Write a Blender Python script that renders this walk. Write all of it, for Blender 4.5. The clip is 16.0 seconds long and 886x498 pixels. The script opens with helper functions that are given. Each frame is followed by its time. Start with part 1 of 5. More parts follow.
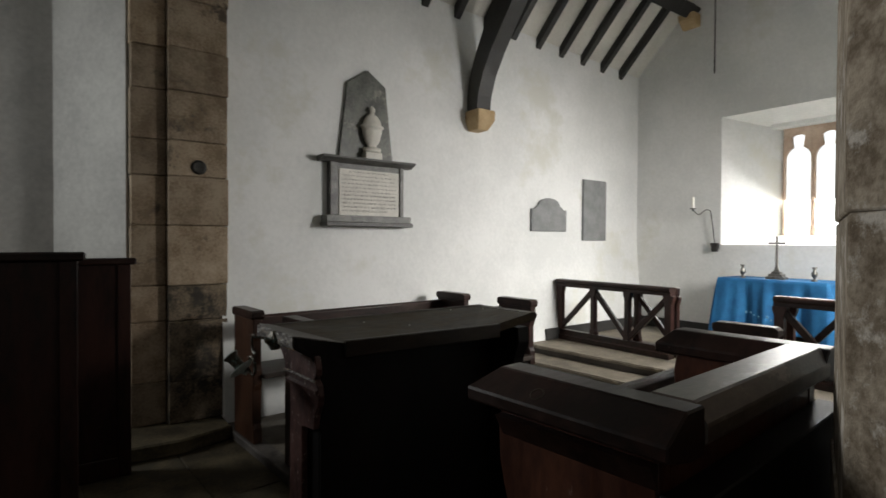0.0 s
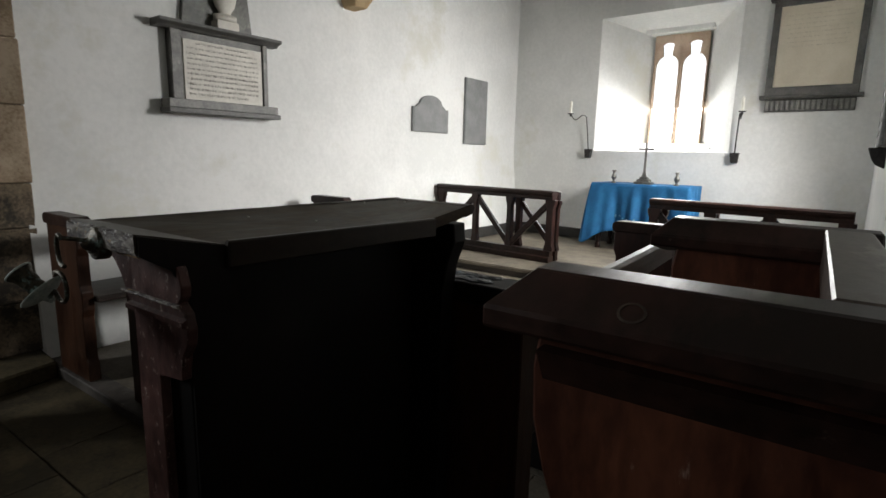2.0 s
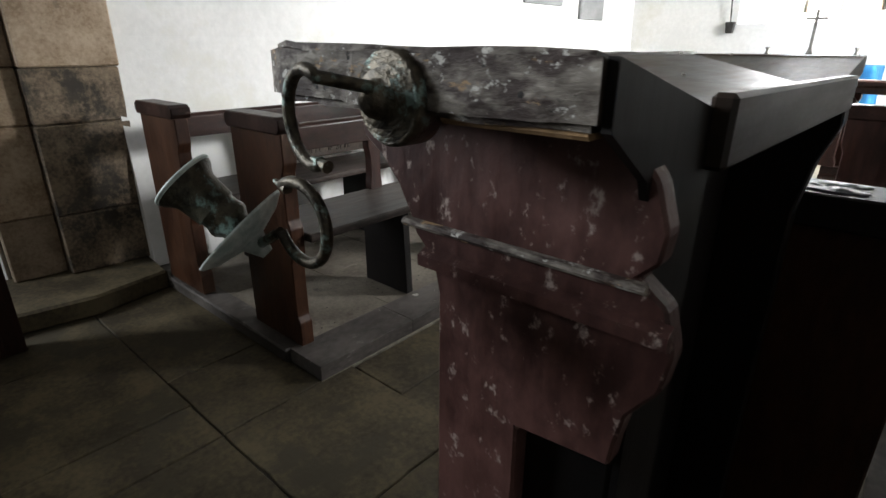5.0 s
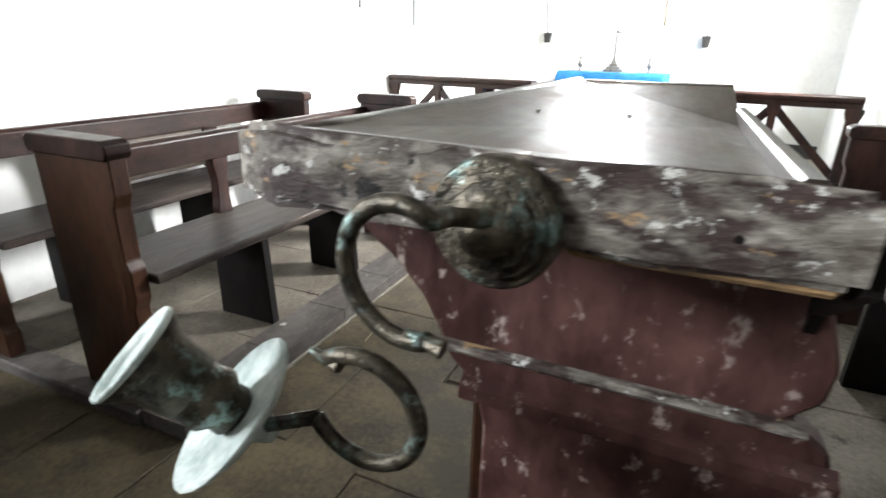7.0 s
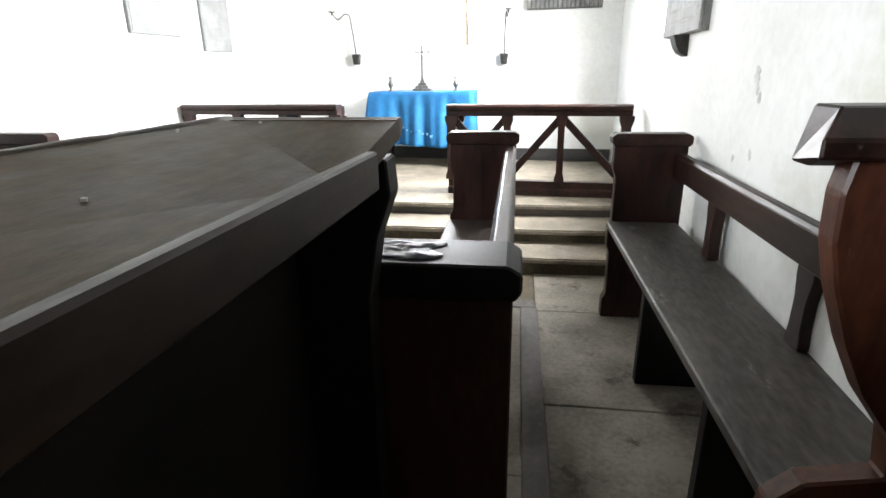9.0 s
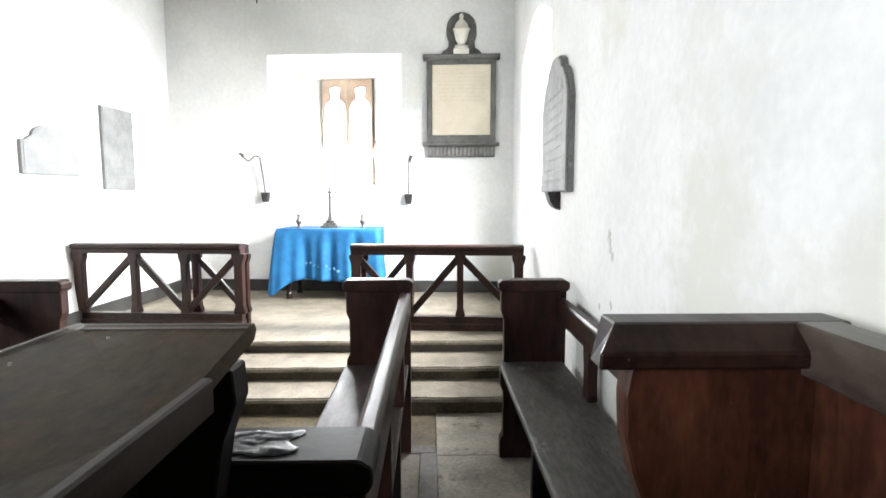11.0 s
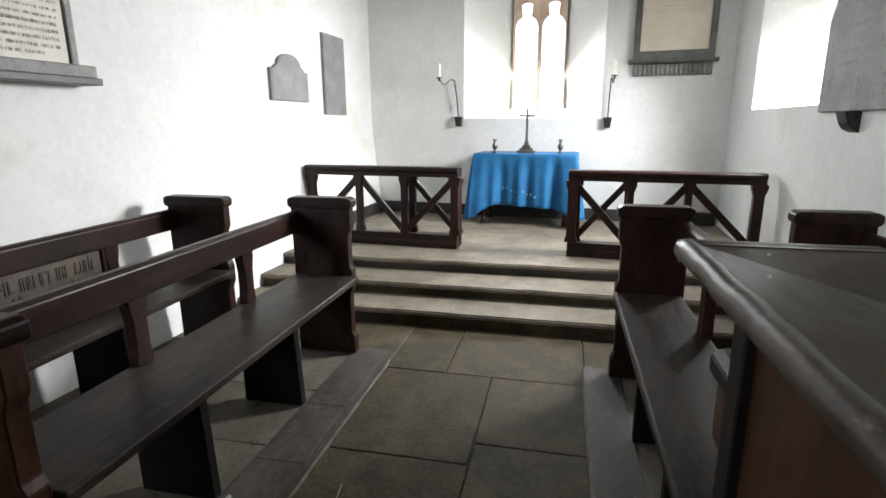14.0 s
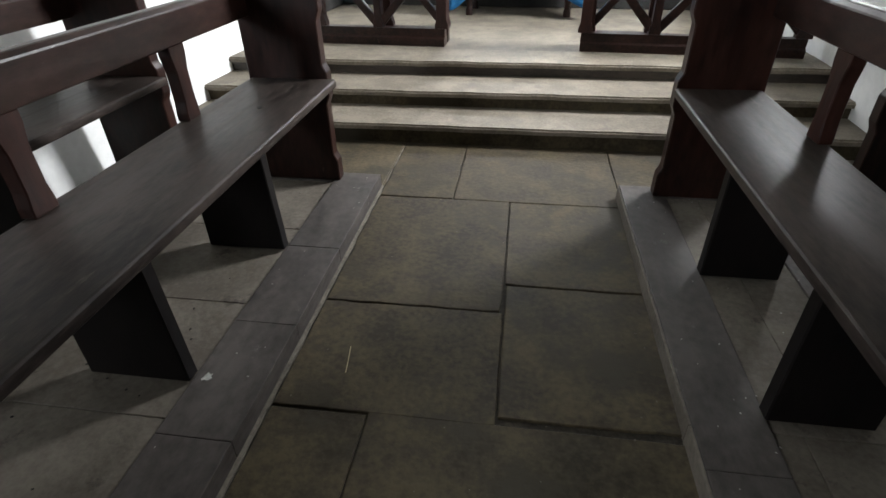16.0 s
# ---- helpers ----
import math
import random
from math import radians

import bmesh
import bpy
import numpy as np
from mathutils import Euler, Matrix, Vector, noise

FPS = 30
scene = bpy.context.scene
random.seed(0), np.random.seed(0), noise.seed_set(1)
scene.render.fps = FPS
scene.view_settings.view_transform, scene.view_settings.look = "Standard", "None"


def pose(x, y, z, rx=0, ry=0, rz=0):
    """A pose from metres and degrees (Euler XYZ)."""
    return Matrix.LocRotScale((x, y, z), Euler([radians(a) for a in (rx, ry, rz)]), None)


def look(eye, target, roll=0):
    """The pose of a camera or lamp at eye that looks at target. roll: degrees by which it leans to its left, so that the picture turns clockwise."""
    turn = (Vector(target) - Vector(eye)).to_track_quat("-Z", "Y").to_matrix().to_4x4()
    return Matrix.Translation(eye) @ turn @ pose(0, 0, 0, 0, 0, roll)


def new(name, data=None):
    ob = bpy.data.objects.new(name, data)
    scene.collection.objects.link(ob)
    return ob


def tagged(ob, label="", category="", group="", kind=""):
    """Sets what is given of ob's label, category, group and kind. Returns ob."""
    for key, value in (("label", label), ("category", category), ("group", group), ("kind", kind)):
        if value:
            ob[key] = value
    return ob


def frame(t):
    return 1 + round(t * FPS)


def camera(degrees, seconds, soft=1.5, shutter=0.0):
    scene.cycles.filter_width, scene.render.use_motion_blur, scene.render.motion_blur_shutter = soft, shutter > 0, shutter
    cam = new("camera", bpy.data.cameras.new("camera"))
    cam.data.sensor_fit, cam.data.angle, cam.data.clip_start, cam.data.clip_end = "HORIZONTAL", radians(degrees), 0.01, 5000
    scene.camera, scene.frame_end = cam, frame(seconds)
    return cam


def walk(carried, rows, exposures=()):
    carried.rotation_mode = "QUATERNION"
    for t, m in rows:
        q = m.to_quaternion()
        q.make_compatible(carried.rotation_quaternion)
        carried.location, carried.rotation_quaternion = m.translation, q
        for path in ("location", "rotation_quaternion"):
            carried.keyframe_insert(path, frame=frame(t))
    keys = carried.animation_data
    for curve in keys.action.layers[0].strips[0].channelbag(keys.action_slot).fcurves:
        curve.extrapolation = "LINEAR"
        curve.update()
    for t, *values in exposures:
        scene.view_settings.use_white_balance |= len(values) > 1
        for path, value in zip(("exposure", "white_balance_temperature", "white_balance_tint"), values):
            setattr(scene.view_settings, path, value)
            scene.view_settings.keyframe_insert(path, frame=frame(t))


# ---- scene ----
cam = camera(79.7, 16.0, 1.5, 0.2)
PATH = [
    (0, (0.31, 0.379, 1.442), (-1.307, 1.556, 1.413), 0.3),
    (0.5, (0.153, 0.403, 1.404), (-1.27, 1.808, 1.336), -0.1),
    (1, (0.069, 0.427, 1.372), (-1.285, 1.891, 1.22), 1.6),
    (1.5, (-0.061, 0.497, 1.347), (-1.377, 1.98, 1.087), 0.9),
    (2, (-0.134, 0.541, 1.332), (-1.374, 2.071, 0.98), 1.4),
    (2.5, (-0.243, 0.555, 1.303), (-1.365, 2.161, 0.902), 1.0),
    (2.9, (-0.365, 0.522, 1.281), (-1.426, 2.165, 0.863), 0.7),
    (3, (-0.395, 0.519, 1.278), (-1.448, 2.165, 0.848), 0.8),
    (3.5, (-0.483, 0.528, 1.253), (-1.5, 2.169, 0.732), 1.6),
    (4, (-0.595, 0.593, 1.229), (-1.793, 2.071, 0.611), 0.4),
    (4.5, (-0.718, 0.636, 1.211), (-2.078, 1.923, 0.509), -0.4),
    (6.8, (-1.008, 0.651, 1.238), (-1.962, 2.240, 0.484), 2.1),
    (7, (-0.980, 0.653, 1.245), (-1.855, 2.307, 0.538), 1.3),
    (7.3, (-0.932, 0.703, 1.252), (-1.641, 2.454, 0.597), 0.7),
    (7.5, (-0.878, 0.738, 1.250), (-1.518, 2.518, 0.599), -0.4),
    (8, (-0.774, 0.875, 1.242), (-1.351, 2.676, 0.592), -1.0),
    (10.3, (-0.766, 1.011, 1.315), (-0.974, 2.93, 0.788), -0.8),
    (10.5, (-0.631, 1.02, 1.326), (-0.849, 2.955, 0.873), -0.9),
    (11, (-0.656, 0.934, 1.393), (-0.762, 2.922, 1.196), 0.0),
    (11.5, (-0.673, 0.796, 1.435), (-0.741, 2.793, 1.341), -0.2),
    (12, (-0.813, 0.693, 1.44), (-0.937, 2.688, 1.378), 0.4),
    (12.5, (-0.91, 0.699, 1.455), (-1.328, 2.653, 1.386), 0.8),
    (13, (-1.065, 0.732, 1.419), (-1.8, 2.587, 1.28), 0.6),
    (13.3, (-1.173, 0.785, 1.406), (-1.876, 2.63, 1.088), 0.0),
    (13.5, (-1.242, 0.808, 1.4), (-1.944, 2.639, 1.011), 0.0),
    (14, (-1.379, 0.835, 1.374), (-1.941, 2.697, 0.911), -0.3),
    (14.5, (-1.562, 0.842, 1.313), (-1.993, 2.692, 0.686), 1.0),
    (15, (-1.644, 0.971, 1.207), (-2.04, 2.743, 0.367), 0.8),
    (15.5, (-1.679, 1.167, 1.175), (-2.09, 2.842, 0.162), -0.3),
    (16, (-1.726, 1.32, 1.155), (-2.099, 2.954, 0.063), -1.0),
]
EAST_W, SOUTH_W, NAVE_W = 42.0, 165.0, 84.0
EXPOSURES = [(0, -0.55, 6850, 10), (1.5, -0.5, 6800, 10), (2.5, -0.4, 6700, 10), (3.5, -0.15, 6600, 10), (4.5, 0.3, 6550, 10), (6.8, 1.85, 6500, 10), (7.3, 1.8, 6500, 10), (8.0, 1.35, 6500, 10), (10.5, 1.35, 6450, 10),
             (11.0, 1.25, 6450, 10), (12.0, 0.75, 6550, 10), (13.0, 0.33, 6600, 10), (14.0, 0.12, 6500, 10), (14.5, 0.08, 6450, 10), (16.0, 0.30, 6350, 10)]
walk(cam, [(t, look(eye, target, roll)) for t, eye, target, roll in PATH], EXPOSURES)

# ---------------------------------------------------------------- world and light
SKY = bpy.data.worlds.new("overcast_sky")
scene.world = SKY
SKY.use_nodes = True
_nt = SKY.node_tree
_bg = _nt.nodes["Background"]
_sky = _nt.nodes.new("ShaderNodeTexSky")
_sky.sky_type, _sky.sun_disc = "NISHITA", False
_sky.sun_elevation, _sky.sun_rotation = radians(48), radians(150)
_sky.air_density, _sky.dust_density = 1.0, 4.0
_mix = _nt.nodes.new("ShaderNodeMix")
_mix.data_type = "RGBA"
_mix.inputs[0].default_value = 0.75
_mix.inputs[7].default_value = (17.0, 17.2, 17.6, 1)
_nt.links.new(_sky.outputs[0], _mix.inputs[6])
_nt.links.new(_mix.outputs[2], _bg.inputs[0])
_bg.inputs[1].default_value = 0.15

sun_data = bpy.data.lights.new("sun", "SUN")
sun_data.energy, sun_data.angle, sun_data.color = 0.6, radians(20), (1.0, 0.97, 0.92)
new("sun", sun_data).matrix_world = look((0, 0, 0), (-0.5, 0.75, -0.8))


def window_light(name, m, sx, sy, watts, colour=(0.97, 0.985, 1.0), spread=150):
    """Sky light entering through a window opening."""
    d = bpy.data.lights.new(name, "AREA")
    d.shape, d.size, d.size_y, d.energy, d.color = "RECTANGLE", sx, sy, watts, colour
    d.spread = radians(spread)
    new(name, d).matrix_world = m


window_light("east_window_light", look((-2.22, 7.52, 2.15), (-2.22, 6.0, 1.05)), 0.66, 1.2, EAST_W)
window_light("south_window_light", look((0.43, 5.44, 2.14), (-0.87, 5.17, 1.06)), 0.75, 1.0, SOUTH_W, spread=128)
window_light("nave_window_light", look((-4.72, -1.6, 2.3), (-0.4, 1.6, 1.5)), 1.0, 1.5, NAVE_W, (0.90, 0.96, 1.0))

# ---------------------------------------------------------------- materials


def material(name, c1, c2, scale=3.0, rough=0.6, bump=0.1, fine=60.0, metal=0.0, stretch=(1, 1, 1), spots=None,
             spot_scale=9.0, spot_at=0.62, spec=0.5, vary=0.0, detail=6.0, rough_var=0.12, grain=None, grain_by=0.35):
    """Two-scale mottled surface, with fine relief and optional spots of wear, stain and tint."""
    m = bpy.data.materials.new(name)
    m.use_nodes = True
    nt = m.node_tree
    b = nt.nodes["Principled BSDF"]
    tc = nt.nodes.new("ShaderNodeTexCoord")
    mp = nt.nodes.new("ShaderNodeMapping")
    mp.inputs["Scale"].default_value = stretch
    nt.links.new(tc.outputs["Object"], mp.inputs[0])

    def noise_node(s, d=detail, r=0.6):
        n = nt.nodes.new("ShaderNodeTexNoise")
        n.inputs["Scale"].default_value, n.inputs["Detail"].default_value, n.inputs["Roughness"].default_value = s, d, r
        nt.links.new(mp.outputs[0], n.inputs["Vector"])
        return n

    big, small = noise_node(scale), noise_node(fine, 4.0)
    ramp = nt.nodes.new("ShaderNodeValToRGB")
    ramp.color_ramp.elements[0].position, ramp.color_ramp.elements[1].position = 0.40, 0.60
    ramp.color_ramp.elements[0].color, ramp.color_ramp.elements[1].color = (*c1, 1), (*c2, 1)
    mixf = nt.nodes.new("ShaderNodeMath")
    mixf.operation = "MULTIPLY_ADD"
    mixf.inputs[1].default_value = 0.35
    nt.links.new(small.outputs[0], mixf.inputs[0])
    sub = nt.nodes.new("ShaderNodeMath")
    sub.operation = "MULTIPLY_ADD"
    sub.inputs[1].default_value, sub.inputs[2].default_value = 0.65, 0.0
    nt.links.new(big.outputs[0], sub.inputs[0])
    nt.links.new(sub.outputs[0], mixf.inputs[2])
    nt.links.new(mixf.outputs[0], ramp.inputs[0])
    colour = ramp.outputs[0]
    streak = None
    if grain:
        gm = nt.nodes.new("ShaderNodeMapping")
        gm.inputs["Scale"].default_value = grain
        nt.links.new(tc.outputs["Object"], gm.inputs[0])
        gn = nt.nodes.new("ShaderNodeTexNoise")
        gn.inputs["Scale"].default_value, gn.inputs["Detail"].default_value, gn.inputs["Roughness"].default_value = 1.0, 7.0, 0.65
        nt.links.new(gm.outputs[0], gn.inputs["Vector"])
        streak = nt.nodes.new("ShaderNodeMapRange")
        streak.inputs[1].default_value, streak.inputs[2].default_value = 0.3, 0.7
        streak.inputs[3].default_value, streak.inputs[4].default_value = 1 - grain_by, 1 + grain_by
        nt.links.new(gn.outputs[0], streak.inputs[0])
        gmul = nt.nodes.new("ShaderNodeVectorMath")
        gmul.operation = "SCALE"
        nt.links.new(colour, gmul.inputs[0])
        nt.links.new(streak.outputs[0], gmul.inputs["Scale"])
        colour = gmul.outputs[0]
    if vary:
        info = nt.nodes.new("ShaderNodeObjectInfo")
        mm = nt.nodes.new("ShaderNodeMapRange")
        mm.inputs[3].default_value, mm.inputs[4].default_value = 1 - vary, 1 + vary
        nt.links.new(info.outputs["Random"], mm.inputs[0])
        mul = nt.nodes.new("ShaderNodeVectorMath")
        mul.operation = "SCALE"
        nt.links.new(colour, mul.inputs[0])
        nt.links.new(mm.outputs[0], mul.inputs["Scale"])
        colour = mul.outputs[0]
    if spots:
        sp = noise_node(spot_scale, 8.0, 0.7)
        sr = nt.nodes.new("ShaderNodeValToRGB")
        sr.color_ramp.elements[0].position, sr.color_ramp.elements[1].position = spot_at - 0.06, spot_at + 0.02
        nt.links.new(sp.outputs[0], sr.inputs[0])
        mx = nt.nodes.new("ShaderNodeMix")
        mx.data_type = "RGBA"
        mx.inputs[7].default_value = (*spots, 1)
        nt.links.new(sr.outputs[0], mx.inputs[0])
        nt.links.new(colour, mx.inputs[6])
        colour = mx.outputs[2]
    nt.links.new(colour, b.inputs["Base Color"])
    rr = nt.nodes.new("ShaderNodeMapRange")
    rr.inputs[3].default_value, rr.inputs[4].default_value = max(0.05, rough - rough_var), min(1.0, rough + rough_var)
    nt.links.new(big.outputs[0], rr.inputs[0])
    rough_out = rr.outputs[0]
    if streak:
        rmul = nt.nodes.new("ShaderNodeMath")
        rmul.operation, rmul.use_clamp = "MULTIPLY", True
        nt.links.new(rough_out, rmul.inputs[0])
        nt.links.new(streak.outputs[0], rmul.inputs[1])
        rough_out = rmul.outputs[0]
    nt.links.new(rough_out, b.inputs["Roughness"])
    b.inputs["Metallic"].default_value = metal
    b.inputs["Specular IOR Level"].default_value = spec
    if bump:
        bp = nt.nodes.new("ShaderNodeBump")
        bp.inputs["Strength"].default_value, bp.inputs["Distance"].default_value = bump, 0.01
        height = mixf.outputs[0]
        if streak:
            hadd = nt.nodes.new("ShaderNodeMath")
            hadd.operation = "MULTIPLY_ADD"
            hadd.inputs[1].default_value = 0.25
            nt.links.new(streak.outputs[0], hadd.inputs[0])
            nt.links.new(height, hadd.inputs[2])
            height = hadd.outputs[0]
        nt.links.new(height, bp.inputs["Height"])
        nt.links.new(bp.outputs[0], b.inputs["Normal"])
    return m


# yellowish spots paint in the tinted light reflected onto the walls
WHITE = material("limewash", (0.72, 0.725, 0.705), (0.83, 0.83, 0.81), 1.3, 0.9, 0.25, 26, spots=(0.705, 0.70, 0.64), spot_scale=0.7, spot_at=0.62)
# grey stands in for a dimmer nave: less light bounces onto the pier
NAVEP = material("low_bounce_plaster", (0.42, 0.41, 0.39), (0.56, 0.55, 0.52), 1.6, 0.9, 0.2, 26)
CEIL = material("ceiling_plaster", (0.66, 0.64, 0.58), (0.78, 0.76, 0.70), 2.0, 0.9, 0.15, 30)
WOOD = material("dark_stained_oak", (0.0095, 0.0048, 0.0037), (0.0340, 0.0150, 0.0109), 6.0, 0.38, 0.14, 50, stretch=(1, 0.35, 1), spots=(0.080, 0.055, 0.045), spot_scale=16, spot_at=0.71, spec=0.24, grain=(30, 1.8, 30), grain_by=0.18)
WOODZ = material("dark_stained_oak_upright", (0.0092, 0.0036, 0.0026), (0.0343, 0.0119, 0.0079), 6.0, 0.40, 0.12, 50, stretch=(1, 1, 0.3), spots=(0.085, 0.050, 0.038), spot_scale=16, spot_at=0.74, spec=0.3, grain=(30, 30, 2.0), grain_by=0.18)
# near-black base colour: deep shade under desk and seats put into the oak
BLACKW = material("shade_black_oak", (0.0036, 0.0030, 0.0030), (0.0084, 0.0060, 0.0054), 5.0, 0.5, 0.1, 50, stretch=(1, 1, 0.3), spec=0.2)
STALLD = material("dark_brown_oak", (0.0096, 0.0060, 0.0040), (0.0272, 0.0168, 0.0112), 6.0, 0.42, 0.15, 60, stretch=(1, 0.4, 1), spec=0.3, grain=(30, 1.8, 30), grain_by=0.18)
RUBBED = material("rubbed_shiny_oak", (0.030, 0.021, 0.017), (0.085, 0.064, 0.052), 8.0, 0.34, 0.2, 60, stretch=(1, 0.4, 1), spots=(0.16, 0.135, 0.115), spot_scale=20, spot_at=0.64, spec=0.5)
DUSTY = material("dusty_grey_oak", (0.032, 0.028, 0.024), (0.105, 0.094, 0.083), 5.0, 0.5, 0.16, 55, stretch=(1, 0.3, 1), spots=(0.17, 0.155, 0.14), spot_scale=14, spot_at=0.66, spec=0.25, grain=(26, 1.6, 26), grain_by=0.15)
RAWW = material("split_raw_oak", (0.16, 0.10, 0.055), (0.38, 0.23, 0.11), 20.0, 0.8, 0.4, 120)
SEATW = material("worn_seat_oak", (0.0115, 0.0090, 0.0080), (0.0525, 0.0402, 0.0344), 4.5, 0.42, 0.14, 60, stretch=(1, 0.25, 1), spots=(0.10, 0.085, 0.072), spot_scale=12, spot_at=0.70, spec=0.15, rough_var=0.18, grain=(26, 1.6, 26), grain_by=0.17)
DESKW = material("desk_top_oak", (0.0142, 0.0086, 0.0041), (0.0562, 0.0360, 0.0180), 6.0, 0.44, 0.18, 60, stretch=(1, 0.5, 1), spots=(0.085, 0.068, 0.050), spot_scale=18, spot_at=0.70, spec=0.13, rough_var=0.30, grain=(26, 1.6, 26), grain_by=0.17)
REDW = material("red_brown_oak", (0.043, 0.0185, 0.0165), (0.115, 0.054, 0.047), 12.0, 0.44, 0.25, 60, stretch=(1, 1, 0.6), spots=(0.34, 0.27, 0.24), spot_scale=85, spot_at=0.645, spec=0.33, grain=(50, 50, 5), grain_by=0.2)
PEWW = material("orange_brown_oak", (0.0204, 0.0076, 0.0038), (0.0561, 0.0221, 0.0102), 6.0, 0.42, 0.14, 60, stretch=(1, 1, 0.35), spots=(0.03, 0.013, 0.008), spot_scale=12, spot_at=0.66, spec=0.3, grain=(30, 30, 2.0), grain_by=0.18)
STALLW = material("warm_red_oak", (0.036, 0.012, 0.0075), (0.100, 0.035, 0.0185), 6.0, 0.40, 0.14, 60, stretch=(1, 1, 0.35), spots=(0.20, 0.135, 0.11), spot_scale=24, spot_at=0.70, spec=0.3, grain=(30, 30, 2.0), grain_by=0.18)
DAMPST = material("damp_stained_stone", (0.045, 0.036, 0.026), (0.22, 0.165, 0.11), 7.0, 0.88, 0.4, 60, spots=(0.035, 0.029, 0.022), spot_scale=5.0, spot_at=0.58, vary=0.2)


def worn_board(name):
    """Knocked and weathered oak: dark stained areas, grey grain, raw chips and pale flecks."""
    m = bpy.data.materials.new(name)
    m.use_nodes = True
    nt = m.node_tree
    b = nt.nodes["Principled BSDF"]
    tc = nt.nodes.new("ShaderNodeTexCoord")

    def cloud(scale, lo, hi, detail=8.0):
        mp = nt.nodes.new("ShaderNodeMapping")
        mp.inputs["Scale"].default_value = scale
        nt.links.new(tc.outputs["Object"], mp.inputs[0])
        n = nt.nodes.new("ShaderNodeTexNoise")
        n.inputs["Scale"].default_value, n.inputs["Detail"].default_value, n.inputs["Roughness"].default_value = 1.0, detail, 0.68
        nt.links.new(mp.outputs[0], n.inputs["Vector"])
        r = nt.nodes.new("ShaderNodeMapRange")
        r.inputs[1].default_value, r.inputs[2].default_value = lo, hi
        nt.links.new(n.outputs[0], r.inputs[0])
        return r.outputs[0]

    def blend(a, f, c):
        mx = nt.nodes.new("ShaderNodeMix")
        mx.data_type = "RGBA"
        nt.links.new(f, mx.inputs[0])
        if isinstance(a, tuple):
            mx.inputs[6].default_value = (*a, 1)
        else:
            nt.links.new(a, mx.inputs[6])
        mx.inputs[7].default_value = (*c, 1)
        return mx.outputs[2]

    streaks = cloud((22, 50, 60), 0.36, 0.64)
    col = blend((0.075, 0.058, 0.047), streaks, (0.38, 0.345, 0.30))
    col = blend(col, cloud((11, 22, 26), 0.47, 0.55, 5.0), (0.050, 0.033, 0.029))
    col = blend(col, cloud((34, 60, 80), 0.60, 0.64), (0.36, 0.235, 0.125))
    pits = cloud((42, 60, 60), 0.61, 0.65)
    col = blend(col, pits, (0.012, 0.010, 0.009))
    col = blend(col, cloud((75, 90, 110), 0.60, 0.64), (0.60, 0.58, 0.54))
    nt.links.new(col, b.inputs["Base Color"])
    b.inputs["Roughness"].default_value, b.inputs["Specular IOR Level"].default_value = 0.62, 0.3
    h = nt.nodes.new("ShaderNodeMath")
    h.operation = "SUBTRACT"
    nt.links.new(streaks, h.inputs[0])
    nt.links.new(pits, h.inputs[1])
    bp = nt.nodes.new("ShaderNodeBump")
    bp.inputs["Strength"].default_value, bp.inputs["Distance"].default_value = 0.55, 0.003
    nt.links.new(h.outputs[0], bp.inputs["Height"])
    nt.links.new(bp.outputs[0], b.inputs["Normal"])
    return m


WORN = worn_board("worn_grey_oak")
STONE = material("buff_sandstone", (0.18, 0.125, 0.076), (0.36, 0.28, 0.20), 5.0, 0.85, 0.4, 60, spots=(0.085, 0.065, 0.048), spot_scale=4.0, spot_at=0.64, vary=0.22)
PIERR = material("rough_tooled_stone", (0.17, 0.125, 0.082), (0.46, 0.38, 0.29), 16.0, 0.9, 1.0, 85, spots=(0.60, 0.54, 0.47), spot_scale=11.0, spot_at=0.60, vary=0.18)
STONER = material("red_sandstone", (0.48, 0.34, 0.25), (0.64, 0.50, 0.39), 6.0, 0.85, 0.3, 70)
CORBEL = material("golden_sandstone", (0.38, 0.26, 0.13), (0.48, 0.35, 0.20), 8.0, 0.85, 0.3, 80)
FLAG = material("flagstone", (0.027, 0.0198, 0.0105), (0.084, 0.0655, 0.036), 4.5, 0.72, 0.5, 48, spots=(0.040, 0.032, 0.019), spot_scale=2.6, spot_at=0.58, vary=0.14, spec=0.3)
AISLE = material("pale_aisle_stone", (0.135, 0.119, 0.094), (0.26, 0.232, 0.190), 3.5, 0.75, 0.3, 48, spots=(0.075, 0.064, 0.050), spot_scale=5, spot_at=0.62, vary=0.06, spec=0.3)
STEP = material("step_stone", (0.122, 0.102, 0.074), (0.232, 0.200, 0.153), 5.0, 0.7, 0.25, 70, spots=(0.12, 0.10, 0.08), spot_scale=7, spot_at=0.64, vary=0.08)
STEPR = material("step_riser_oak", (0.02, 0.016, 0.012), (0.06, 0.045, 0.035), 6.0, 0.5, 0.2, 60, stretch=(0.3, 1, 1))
JOINT = material("floor_bed", (0.016, 0.013, 0.009), (0.060, 0.050, 0.036), 9.0, 0.95, 0.3, 90)
PLATW = material("platform_boards", (0.0382, 0.0323, 0.0289), (0.0892, 0.0774, 0.0697), 6.0, 0.6, 0.25, 60, stretch=(0.6, 0.4, 1), spots=(0.17, 0.155, 0.14), spot_scale=15, spot_at=0.69, vary=0.14, spec=0.35, grain=(30, 1.8, 30), grain_by=0.18)
PLATF = material("platform_floor", (0.095, 0.080, 0.063), (0.17, 0.148, 0.12), 4.0, 0.75, 0.25, 60, spots=(0.06, 0.05, 0.042), spot_scale=9, spot_at=0.66, spec=0.3)
BLUE = material("blue_cloth", (0.011, 0.088, 0.215), (0.018, 0.135, 0.30), 7.0, 0.75, 0.12, 300, spec=0.25)
